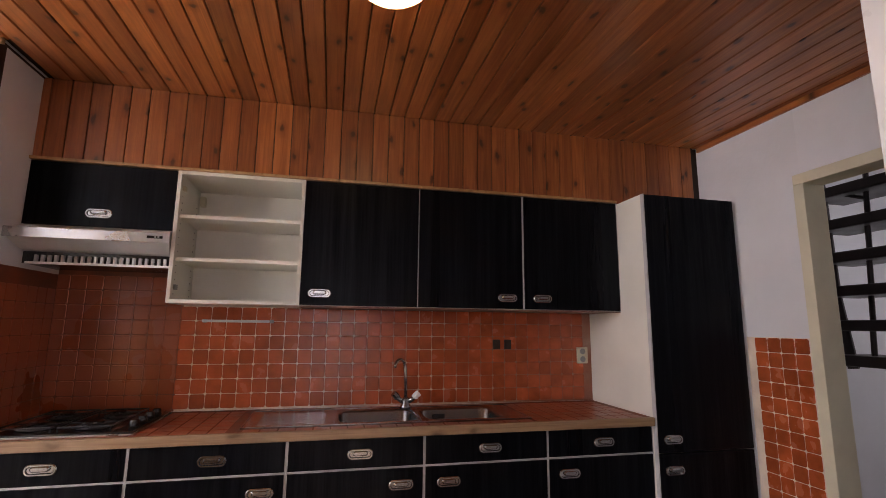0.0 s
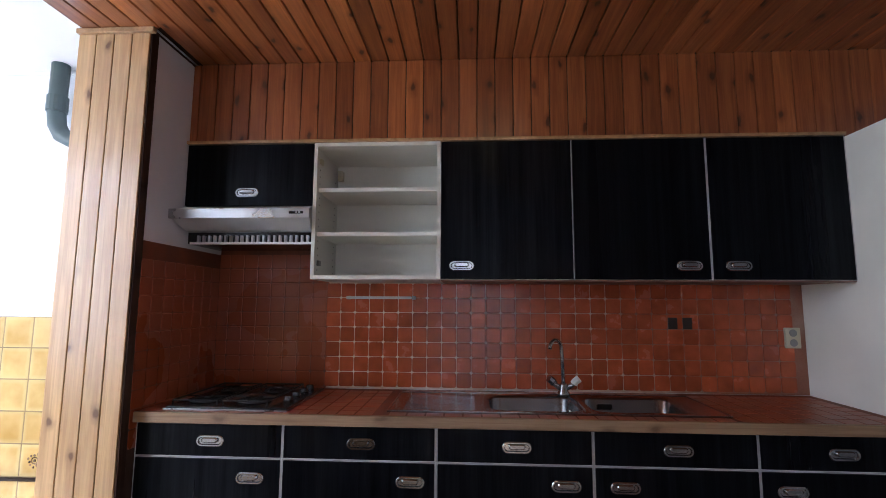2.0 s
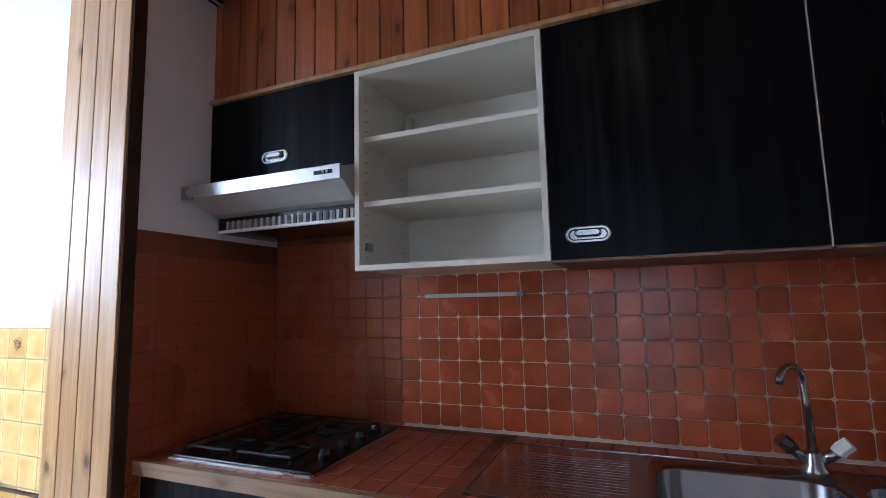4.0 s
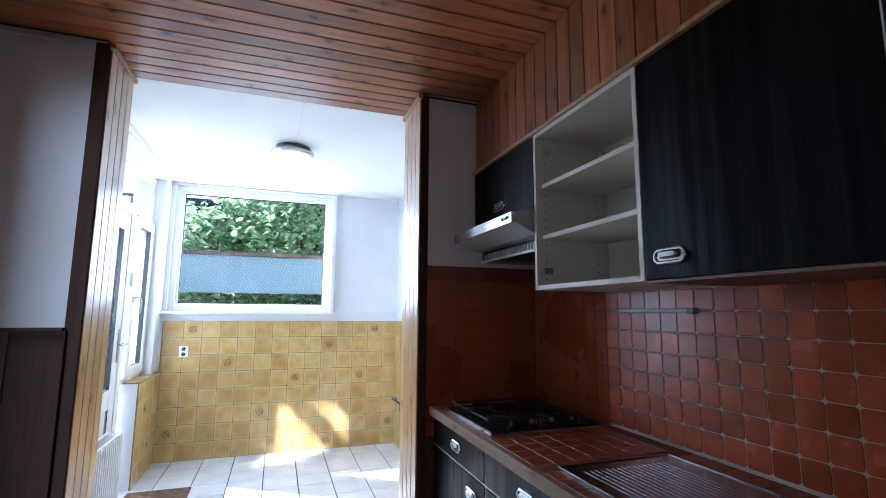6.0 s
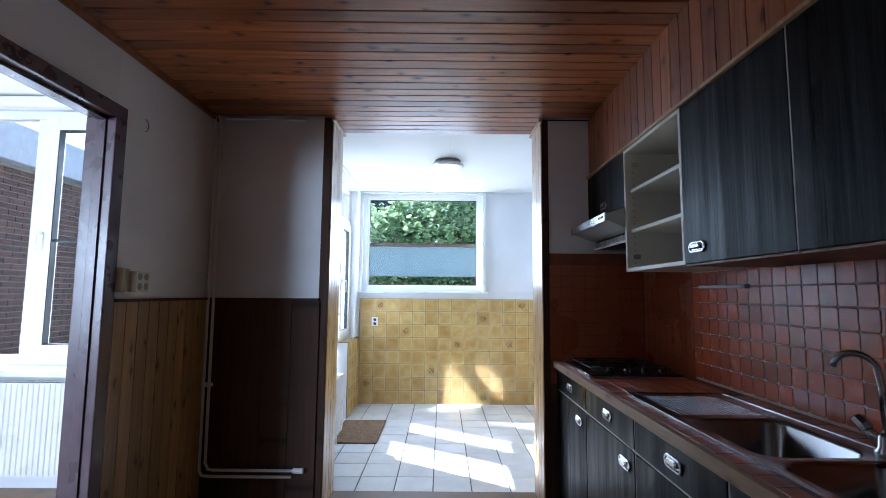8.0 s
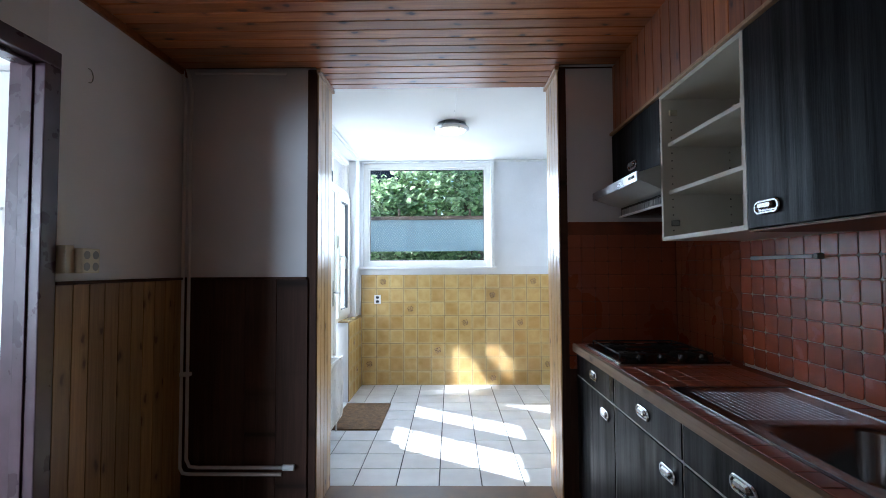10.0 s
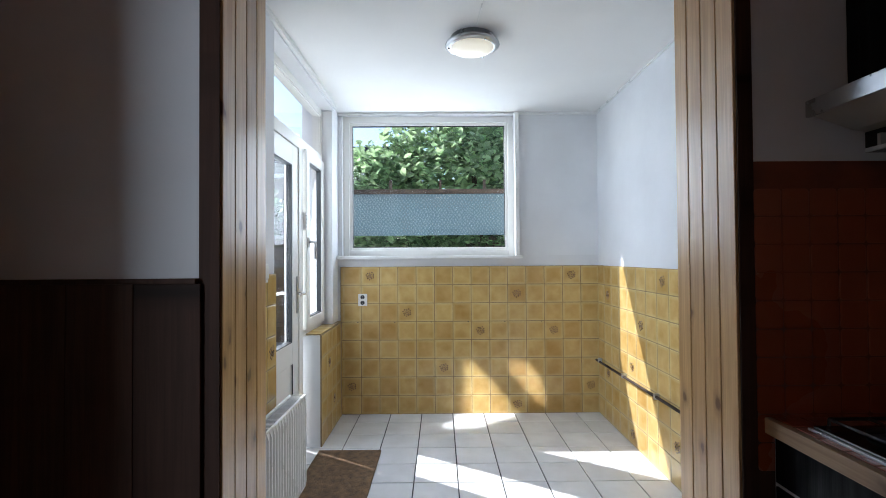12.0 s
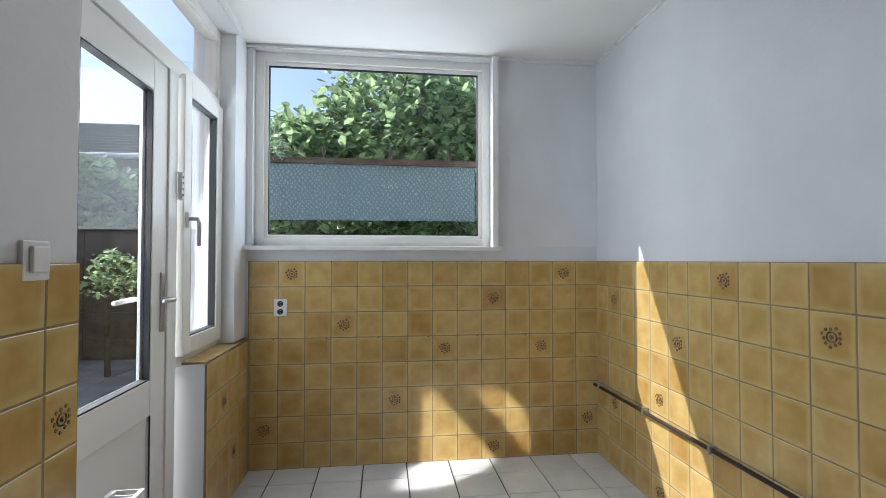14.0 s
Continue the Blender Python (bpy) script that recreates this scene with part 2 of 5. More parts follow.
FENCE = plain("weathered_fence_wood", (0.12, 0.09, 0.07), 0.8, spread=0.25, scale=6, relief=0.4, tone=0.25)
ROOF = plain("dark_roof_tile", (0.022, 0.03, 0.042), 0.92, spread=0.2, relief=0.3, tone=0.2)
BARK = plain("bark", (0.12, 0.09, 0.06), 0.9, spread=0.3, scale=20, relief=0.8, depth=0.006)
ALU = plain("weathered_white_trim", (0.62, 0.63, 0.64), 0.5, spread=0.05)


def black_laminate():
    """Black wood-grain laminate: fine upright grain, streaks with a little more gloss."""
    m, n, l, b = material("black_woodgrain_laminate")
    v = coords(n, l, (1, 1, 0.035))
    g = node(n, "ShaderNodeTexNoise", Scale=60.0, Detail=6.0, Roughness=0.65)
    s = node(n, "ShaderNodeTexNoise", Scale=9.0, Detail=3.0)
    l.new(v, g.inputs["Vector"]), l.new(v, s.inputs["Vector"])
    c = ramp(n, l, g.outputs[0], [(0.35, (0.002, 0.002, 0.003)), (0.7, (0.006, 0.0065, 0.0085))])
    l.new(c, b.inputs["Base Color"])
    l.new(ramp(n, l, s.outputs[0], [(0.35, (0.26,) * 3), (0.65, (0.46,) * 3)]), b.inputs["Roughness"])
    k = node(n, "ShaderNodeTexNoise", Scale=26.0, Detail=4.0, Roughness=0.7)
    l.new(v, k.inputs["Vector"])
    # bluish daylight sheen put into the specular colour
    b.inputs["Specular Tint"].default_value = (0.8, 0.9, 1.0, 1)
    l.new(ramp(n, l, k.outputs[0], [(0.36, (0.05,) * 3), (0.5, (0.1,) * 3), (0.7, (0.2,) * 3)]), b.inputs["Specular IOR Level"])
    bump(n, l, b, g.outputs[0], 0.5, 0.0015)
    return m


LAMINATE = black_laminate()


def yellow_tile():
    """Ochre glaze, paler and greener to the middle of each tile's edge, with a soft cloud."""
    m, n, l, b = material("ochre_glazed_tile")
    v = coords(n, l)
    a = node(n, "ShaderNodeTexNoise", Scale=9.0, Detail=3.0)
    l.new(v, a.inputs["Vector"])
    c = ramp(n, l, a.outputs[0], [(0.3, (0.44, 0.28, 0.085)), (0.7, (0.58, 0.41, 0.165))])
    tc = n.new("ShaderNodeTexCoord")
    sx = n.new("ShaderNodeSeparateXYZ")
    l.new(tc.outputs["Object"], sx.inputs[0])
    mx = node(n, "ShaderNodeMath")
    mx.operation = "ABSOLUTE"
    l.new(sx.outputs[0], mx.inputs[0])
    mz = node(n, "ShaderNodeMath")
    mz.operation = "ABSOLUTE"
    l.new(sx.outputs[2], mz.inputs[0])
    mm = node(n, "ShaderNodeMath")
    mm.operation = "MAXIMUM"
    l.new(mx.outputs[0], mm.inputs[0]), l.new(mz.outputs[0], mm.inputs[1])
    edge = ramp(n, l, mm.outputs[0], [(0.052, (0, 0, 0)), (0.073, (0.55, 0.55, 0.55))])
    c = mix(n, l, edge, c, (0.6, 0.5, 0.25))
    oi = n.new("ShaderNodeObjectInfo")
    t = ramp(n, l, oi.outputs["Random"], [(0, (0.86, 0.8, 0.72)), (0.3, (1, 1, 1)), (1, (1.05, 1.07, 1.1))])
    c = mix(n, l, 1.0, c, t, "MULTIPLY")
    l.new(c, b.inputs["Base Color"])
    b.inputs["Roughness"].default_value = 0.16
    f = node(n, "ShaderNodeTexNoise", Scale=22.0, Detail=1.0)
    l.new(v, f.inputs["Vector"])
    bump(n, l, b, f.outputs[0], 0.15, 0.003)
    return m


YEL_TILE = yellow_tile()
FLOWER = plain("brown_tile_ornament", (0.16, 0.08, 0.032), 0.3, spread=0.4, scale=60, relief=0.5, depth=0.002)


# ---- mesh helpers ----
def box(bm, x0, x1, y0, y1, z0, z1):
    v = [bm.verts.new(p) for p in ((x0, y0, z0), (x1, y0, z0), (x1, y1, z0), (x0, y1, z0), (x0, y0, z1), (x1, y0, z1), (x1, y1, z1), (x0, y1, z1))]
    for f in ((3, 2, 1, 0), (4, 5, 6, 7), (0, 1, 5, 4), (1, 2, 6, 5), (2, 3, 7, 6), (3, 0, 4, 7)):
        bm.faces.new([v[i] for i in f])
    return bm


def boxes(*sizes, bevel=0.0):
    bm = bmesh.new()
    for s in sizes:
        box(bm, *s)
    if bevel:
        bmesh.ops.bevel(bm, geom=list(bm.edges), offset=bevel, segments=2, affect="EDGES", profile=0.6)
    return bm


def mesh_of(name, bm, mat, smooth=False):
    bmesh.ops.recalc_face_normals(bm, faces=list(bm.faces))
    me = bpy.data.meshes.new(name)
    bm.to_mesh(me)
    bm.free()
    me.materials.append(mat)
    if smooth:
        for p in me.polygons:
            p.use_smooth = True
    return me


def part(name, bm, mat, parent, label="", smooth=False):
    ob = new(name, mesh_of(name, bm, mat, smooth))
    ob.parent = parent
    if parent:
        ob.matrix_parent_inverse = parent.matrix_world.inverted()
    return tagged(ob, label)


def thing(name, label, category, at=(0, 0, 0), group="", turn=0):
    ob = new(name)
    ob.empty_display_size = 0.1
    ob.matrix_world = pose(*at, 0, 0, turn)
    return tagged(ob, label, category, group)


def local(name, bm, mat, parent, label="", smooth=False, at=None):
    """A part whose mesh is drawn in its parent's own axes."""
    ob = new(name, mesh_of(name, bm, mat, smooth))
    ob.parent = parent
    if at is not None:
        ob.matrix_local = at
    return tagged(ob, label)


def structure(name, bm, mat, label, category=""):
    return tagged(new(name, mesh_of(name, bm, mat)), label, category, kind="structure")


def tube(bm, pts, r, seg=10):
    """A round tube along a line of points."""
    pts = [Vector(p) for p in pts]
    rings = []
    for i, p in enumerate(pts):
        d = (pts[min(i + 1, len(pts) - 1)] - pts[max(i - 1, 0)]).normalized()
        u = d.orthogonal().normalized() if i == 0 else (rings[-1][1] - d * rings[-1][1].dot(d)).normalized()
        w = d.cross(u)
        rings.append(([bm.verts.new(p + r * (math.cos(a) * u + math.sin(a) * w)) for a in (2 * math.pi * k / seg for k in range(seg))], u))
    for (a, _), (b, _) in zip(rings, rings[1:]):
        for k in range(seg):
            bm.faces.new((a[k], a[(k + 1) % seg], b[(k + 1) % seg], b[k]))
    bm.faces.new(rings[0][0][::-1]), bm.faces.new(rings[-1][0])
    return bm


def lathe(bm, profile, seg=32, centre=(0, 0, 0)):
    """A turned shape round the z axis from (radius, height) pairs."""
    rings = []
    for r, z in profile:
        rings.append([bm.verts.new((centre[0] + r * math.cos(2 * math.pi * k / seg), centre[1] + r * math.sin(2 * math.pi * k / seg), centre[2] + z)) for k in range(seg)])
    for a, b in zip(rings, rings[1:]):
        for k in range(seg):
            bm.faces.new((a[k], a[(k + 1) % seg], b[(k + 1) % seg], b[k]))
    bm.faces.new(rings[0][::-1]), bm.faces.new(rings[-1])
    return bm


def stadium(w, h, n=8):
    """Outline of an oval with straight sides, in x and z."""
    r = h / 2
    pts = [(w / 2 - r + r * math.cos(a), r * math.sin(a)) for a in (-math.pi / 2 + math.pi * k / n for k in range(n + 1))]
    return pts + [(-x, -z) for x, z in pts]


def tile_mesh(name, w, h, depth, corner, mat, rim=0.003):
    """One tile in x and z, facing -y, with rounded corners and a soft rim."""
    def ring(w, h, r, y):
        out = []
        for cx, cz, a0 in ((1, 1, 0), (-1, 1, 90), (-1, -1, 180), (1, -1, 270)):
            for k in range(3):
                a = radians(a0 + 45 * k)
                out.append((cx * (w / 2 - r) + r * math.cos(a), y, cz * (h / 2 - r) + r * math.sin(a)))
        return out
    bm = bmesh.new()
    lo = [bm.verts.new(p) for p in ring(w, h, corner, 0)]
    hi = [bm.verts.new(p) for p in ring(w, h, corner, -depth * 0.6)]
    top = [bm.verts.new(p) for p in ring(w - 2 * rim, h - 2 * rim, max(0.001, corner - rim), -depth)]
    n = len(lo)
    for a, b in ((lo, hi), (hi, top)):
        for k in range(n):
            bm.faces.new((a[k], a[(k + 1) % n], b[(k + 1) % n], b[k]))
    bm.faces.new(top)
    return mesh_of(name, bm, mat)


# ---- plan ----
XB, XK0, XK1, XH = -4.035, -1.615, -1.315, 2.08    # far wall of the utility room, passage wall, hall wall
YL, YN, YU, YC = 0.262, 2.925, 2.59, 2.36         # living room wall, units' wall, wall units, counter edge
ZC, ZB = 2.372, 2.492                             # ceilings
OP0, OP1 = 0.99, 2.307                            # passage
BL, BR = 0.72, 2.86                              # utility room's sides

structure("floor", boxes((XK0, 4.9, YL - 0.1, 3.1, -0.1, 0.0)), VINYL, "plain brown kitchen and hall floor", "floor")
structure("floor_utility", boxes((XB - 0.1, XK0, 0.5, 3.1, -0.1, -0.008)), FLOOR_GROUT, "dark grouted floor of the utility room", "floor")
structure("floor_living", boxes((-1.8, 4.9, -3.6, YL - 0.1, -0.1, 0.0)), PARQUET, "oak laminate living room floor", "floor")
wall_north = structure("wall_north", boxes((-4.3, 4.9, YN, 3.1, 0, 2.7)), WHITE_WALL, "white plastered wall behind the kitchen units", "wall")
wall_utility_north = structure("wall_utility_north", boxes((XB - 0.001, XK0, BR, YN, 0, 2.7)), WHITE_WALL, "white wall over ochre tiles", "wall")
# passage wall: pier with the chimney, pier with the wainscot, lintel
pillar = structure("wall_pillar", boxes((XK0, XK1, OP1 + 0.012, YN, 0, 2.7)), WHITE_WALL, "white plastered chimney pier", "wall")
wall_west = structure("wall_west", boxes((XK0, XK1 - 0.004, -0.4, OP0 - 0.012, 0, 2.7)), WHITE_WALL, "white plastered wall above the wainscot", "wall")
structure("lintel", boxes((XK0, XK1, OP0 - 0.012, OP1 + 0.012, ZC + 0.02, 2.7)), WHITE_WALL, "lintel over the passage", "wall")
# living room wall with the doorway
D0, D1, DZ = -0.40, 0.47, 2.02
wall_south = structure("wall_south", boxes((XK1 - 0.004, D0 - 0.03, YL - 0.1, YL, 0, 2.7), (D1 + 0.03, 1.1, YL - 0.1, YL, 0, 2.7), (D0 - 0.03, D1 + 0.03, YL - 0.1, YL, DZ + 0.03, 2.7)), WHITE_WALL, "white plastered wall beside the doorway", "wall")
structure("wall_notch", boxes((1.1, XH + 0.1, YL - 0.1, 1.0, 0, 2.7)), WHITE_WALL, "white corner of the living room wall", "wall")
# hall wall with its doorway
H0, H1, HZ = 1.17, 1.97, 1.97
wall_east = structure("wall_east", boxes((XH, XH + 0.1, H1 + 0.02, YN, 0, 2.7), (XH, XH + 0.1, 1.0, H0 - 0.02, 0, 2.7), (XH, XH + 0.1, H0 - 0.02, H1 + 0.02, HZ + 0.02, 2.7)), WHITE_WALL, "off-white plastered wall to the hall", "wall")
structure("wall_hall", boxes((4.5, 4.6, 0.2, YN, 0, 2.7), (XH + 0.1, 4.5, 0.14, 0.24, 0, 2.7)), WHITE_WALL, "white hall wall behind the stairs", "wall")
structure("ceiling_hall", boxes((XH + 0.1, 4.6, 0.2, YN, 2.6, 2.7)), CEIL_WHITE, "white hall ceiling", "ceiling")
# living room shell
structure("wall_living", boxes((-1.68, XK0, -2.6, -0.4, 0, 0.78), (-1.68, XK0, -2.6, -0.4, 2.52, 2.7), (-1.68, XK0, -3.6, -2.6, 0, 2.7), (-1.68, 4.7, -3.7, -3.6, 0, 2.7),
                                  (4.6, 4.7, -3.6, -3.5, 0, 2.7), (4.6, 4.7, -3.5, -2.1, 0, 0.8), (4.6, 4.7, -3.5, -2.1, 2.4, 2.7), (4.6, 4.7, -2.1, 0.24, 0, 2.7)), WHITE_WALL, "white living room walls", "wall")
structure("ceiling_living", boxes((-1.7, 4.7, -3.7, YL - 0.1, 2.6, 2.7)), CEIL_WHITE, "white living room ceiling", "ceiling")
# utility room shell
WB0, WB1, WBZ0, WBZ1 = 0.735, 2.17, 1.3, 2.475      # back window's opening
wall_back = structure("wall_back", boxes((XB - 0.125, XB, 0.4, 3.1, 0, WBZ0), (XB - 0.125, XB, 0.4, WB0, WBZ0, 2.7), (XB - 0.125, XB, WB1, 3.1, WBZ0, 2.7), (XB - 0.125, XB, WB0, WB1, WBZ1, 2.7)), WHITE_WALL, "white wall over ochre tiles", "wall")
wall_side = structure("wall_side", boxes((-2.475, XK0, 0.5, BL, 0, 2.7), (-3.83, -2.475, 0.5, BL - 0.005, 2.45, 2.7), (XB, -3.83, 0.5, 0.70, 0.77, 2.7), (XB, -3.36, 0.56, 0.722, 0, 0.757)), WHITE_WALL, "white wall with a low parapet beside the garden door", "wall")
structure("ceiling_utility", boxes((XB - 0.1, XK0, 0.505, 3.05, ZB, ZB + 0.1)), CEIL_WHITE, "white ceiling of the utility room", "ceiling")
structure("roof_eave", boxes((XB - 0.15, XB - 0.125, 0.44, 3.1, 2.55, 2.7), (XB - 0.125, XK0, 0.475, 0.5, 2.5, 2.62)), ALU, "white roof edge of the extension", "roof")
structure("roof_slab", boxes((XB - 0.15, 4.7, 0.45, 3.1, 2.7, 2.8), (-1.7, 4.7, -3.7, 0.45, 2.7, 2.8)), ALU, "flat roof", "roof")


# ---- panelled ceiling and bulkhead ----
BW = 0.079


def board_strip(bm, x0, x1, y0, y1, z, thick, c=0.0035):
    """A ceiling board along y with chamfered lower edges."""
    prof = [(x0 + c, z), (x1 - c, z), (x1, z + c * 1.3), (x1, z + thick), (x0, z + thick), (x0, z + c * 1.3)]
    a, b = [[bm.verts.new((px, y, pz)) for px, pz in prof] for y in (y0, y1)]
    for k in range(6):
        bm.faces.new((a[k], a[(k + 1) % 6], b[(k + 1) % 6], b[k]))
    bm.faces.new(a[::-1]), bm.faces.new(b)


bm = bmesh.new()
x = -1.045 - 7 * BW
while x < XH - 0.01:
    x1 = min(x + BW, XH)
    inner = x < XK1 - 0.01
    y0, y1 = (OP0, OP1) if inner else (YL + 0.012, YU + 0.012)
    board_strip(bm, max(x + 0.0015, XK0), x1 - 0.0015, y0, y1, ZC, 0.016)
    x += BW
structure("ceiling", bm, PINE_CEIL, "stained knotty pine tongue-and-groove ceiling", "ceiling")
structure("ceiling_backing", boxes((XK1 - 0.02, XH, YL, YN, ZC + 0.014, ZC + 0.02), (XK0, XK1 - 0.02, OP0, OP1, ZC + 0.014, ZC + 0.02)), GAP, "dark groove backing of the board ceiling", "ceiling")
bulkhead = structure("bulkhead", boxes((XK1, XH, YU + 0.02, YU + 0.03, 1.99, ZC)), GAP, "stained pine boards above the wall units", "panelling")
me = mesh_of("board", boxes((-BW / 2 + 0.0016, BW / 2 - 0.0016, -0.01, 0.0, 1.992, ZC), bevel=0.003), PINE_BULK)
x = -1.045 - 3.5 * BW
while x < XH - 0.02:
    o = new("board", me)
    o.location, o.parent = (x, YU + 0.02, 0), bulkhead
    x += BW
structure("bulkhead_strip", boxes((XK1, 1.505, YU - 0.012, YU + 0.02, 1.99, 2.004), bevel=0.003), PINE_PALE_Y, "pine cover strip above the wall units", "trim")
structure("ceiling_trim", boxes((XK1, XH, YL, YL + 0.016, ZC - 0.035, ZC), (XH - 0.016, XH, 1.0, YU, ZC - 0.03, ZC), bevel=0.003), PINE_CEIL, "pine ceiling moulding", "trim")

# passage reveals clad in upright boards
for name, y0, y1 in (("reveal_south", OP0 - 0.012, OP0), ("reveal_north", OP1, OP1 + 0.012)):
    s = structure(name, boxes((XK0, XK1, y0 - 0.0, y1, 0, ZC)), GAP, "pale varnished pine boards lining the passage", "panelling")
    ym = (y0 + y1) / 2
    me = mesh_of("board", boxes((-0.0352, 0.0352, -0.013, 0.013, 0.0, ZC - 0.002), bevel=0.0025), PINE_PALE)
    for i in range(4):
        o = new("board", me)
        o.location, o.parent = (XK0 + 0.038 + i * 0.0746, ym, 0), s
# dark corner laths and mitred capping pieces
structure("corner_lath", boxes((XK1, XK1 + 0.004, OP0 - 0.05, OP0 + 0.001, 0, ZC)), WOOD_DARK, "dark wooden corner lath", "trim")
# last box is no lath: a dark cover on the pier below the counter
structure("corner_lath_north", boxes((XK1, XK1 + 0.004, OP1 - 0.001, OP1 + 0.038, 0, ZC), (XK1, XK1 + 0.004, OP1 + 0.0385, 2.6, ZC - 0.008, ZC), (XK1, XK1 + 0.004, OP1 + 0.0385, 2.4, 0, 0.839)), WOOD_DARK, "dark wooden corner lath", "trim")
structure("capping", boxes((XK0, XK1 + 0.02, OP0, OP0 + 0.022, ZC - 0.022, ZC - 0.002), (XK0, XK1 + 0.02, OP1 - 0.022, OP1, ZC - 0.022, ZC - 0.002), bevel=0.003), PINE_PALE_Y, "pine moulding round the passage head", "trim")

# wainscot
wains = structure("wainscot", boxes((XK1 - 0.004, D0 - 0.07, YL, YL + 0.008, 0, 1.222), (XK1 - 0.004, XK1 + 0.004, YL + 0.008, OP0 - 0.05, 0, 1.222)), GAP, "knotty pine wainscot below the white wall", "panelling")
me = mesh_of("board", boxes((-0.0395, 0.0395, 0, 0.012, 0, 1.225), bevel=0.003), PINE_WAINS)
n_b = int((D0 - 0.07 - XK1) / 0.083) + 1
for i in range(n_b):
    o = new("board", me)
    o.location, o.parent = (D0 - 0.07 - 0.042 - i * 0.083, YL + 0.006, 0), wains
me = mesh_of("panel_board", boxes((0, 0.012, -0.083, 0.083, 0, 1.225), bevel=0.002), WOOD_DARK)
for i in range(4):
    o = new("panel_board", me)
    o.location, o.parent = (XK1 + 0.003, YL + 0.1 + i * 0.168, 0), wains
structure("wainscot_cap", boxes((XK1, D0 - 0.07, YL, YL + 0.026, 1.225, 1.238), (XK1 - 0.004, XK1 + 0.022, YL + 0.026, OP0 - 0.05, 1.225, 1.238), bevel=0.003), WOOD_DARK, "dark wooden cap on the wainscot", "trim")

# doorway to the living room
door_1 = structure("door_1", boxes((D0 - 0.07, D0, YL - 0.11, YL + 0.02, 0, DZ), (D1, D1 + 0.07, YL - 0.11, YL + 0.02, 0, DZ), (D0 - 0.07, D1 + 0.07, YL - 0.11, YL + 0.02, DZ, DZ + 0.06), bevel=0.004), BROWN_DOOR, "dark brown painted frame of the open living room doorway", "door frame")
part("stop", boxes((D0, D0 + 0.008, YL - 0.06, YL - 0.02, 0, DZ - 0.014), (D1 - 0.014, D1, YL - 0.06, YL - 0.02, 0, DZ - 0.014), (D0, D1, YL - 0.06, YL - 0.02, DZ - 0.014, DZ), bevel=0.002), BROWN_DOOR, door_1)
# doorway to the hall
door_2 = structure("door_2", boxes((XH - 0.012, XH + 0.112, H1, H1 + 0.05, 0, HZ), (XH - 0.012, XH + 0.112, H0 - 0.05, H0, 0, HZ), (XH - 0.012, XH + 0.112, H0 - 0.05, H1 + 0.05, HZ, HZ + 0.05), bevel=0.003), CREAM, "cream painted frame of the open hall doorway", "door frame")
structure("notch_corner", boxes((1.075, 1.1, 0.945, 1.005, 0, ZC), bevel=0.003), WHITE_PAINT, "white painted corner post", "trim")
structure("notch_panel", boxes((1.082, 1.1, YL, 0.945, 0, ZC)), PINE_BULK, "stained pine panelling on the corner", "panelling")


# ---- kitchen units ----
def handle_mesh():
    """An oval cup pull: raised rim, sunken bowl and a rounded lip."""
    bm = bmesh.new()
    loops = []
    for w, h, y in ((0.106, 0.042, 0.0), (0.106, 0.042, -0.004), (0.100, 0.036, -0.007), (0.090, 0.027, -0.007), (0.084, 0.021, -0.002)):
        loops.append([bm.verts.new((x, y, z)) for x, z in stadium(w, h)])
    n = len(loops[0])
    for a, b in zip(loops, loops[1:]):
        for k in range(n):
            bm.faces.new((a[k], a[(k + 1) % n], b[(k + 1) % n], b[k]))
    bm.faces.new(loops[-1])
    lobe = []
    for w, h, y in ((0.062, 0.02, -0.003), (0.062, 0.02, -0.008), (0.052, 0.012, -0.013)):
        lobe.append([bm.verts.new((x, y, z + 0.004)) for x, z in stadium(w, h)])
    for a, b in zip(lobe, lobe[1:]):
        for k in range(n):
            bm.faces.new((a[k], a[(k + 1) % n], b[(k + 1) % n], b[k]))
    bm.faces.new(lobe[-1])
    return mesh_of("handle", bm, CHROME)


HANDLE = handle_mesh()


def handle(parent, x, y, z):
    o = new("handle", HANDLE)
    o.parent, o.location = parent, (x, y, z)
    return tagged(o, "chrome oval cup handle")


def front(name, parent, x0, x1, z0, z1, y, at, side=""):
    """A black laminate front with softened edges and its handle."""
    d = part(name, boxes((x0, x1, y, y + 0.018, z0, z1), bevel=0.0015), LAMINATE, parent, "black wood-grain laminate")
    handle(d, at[0], y, at[1])
    return d


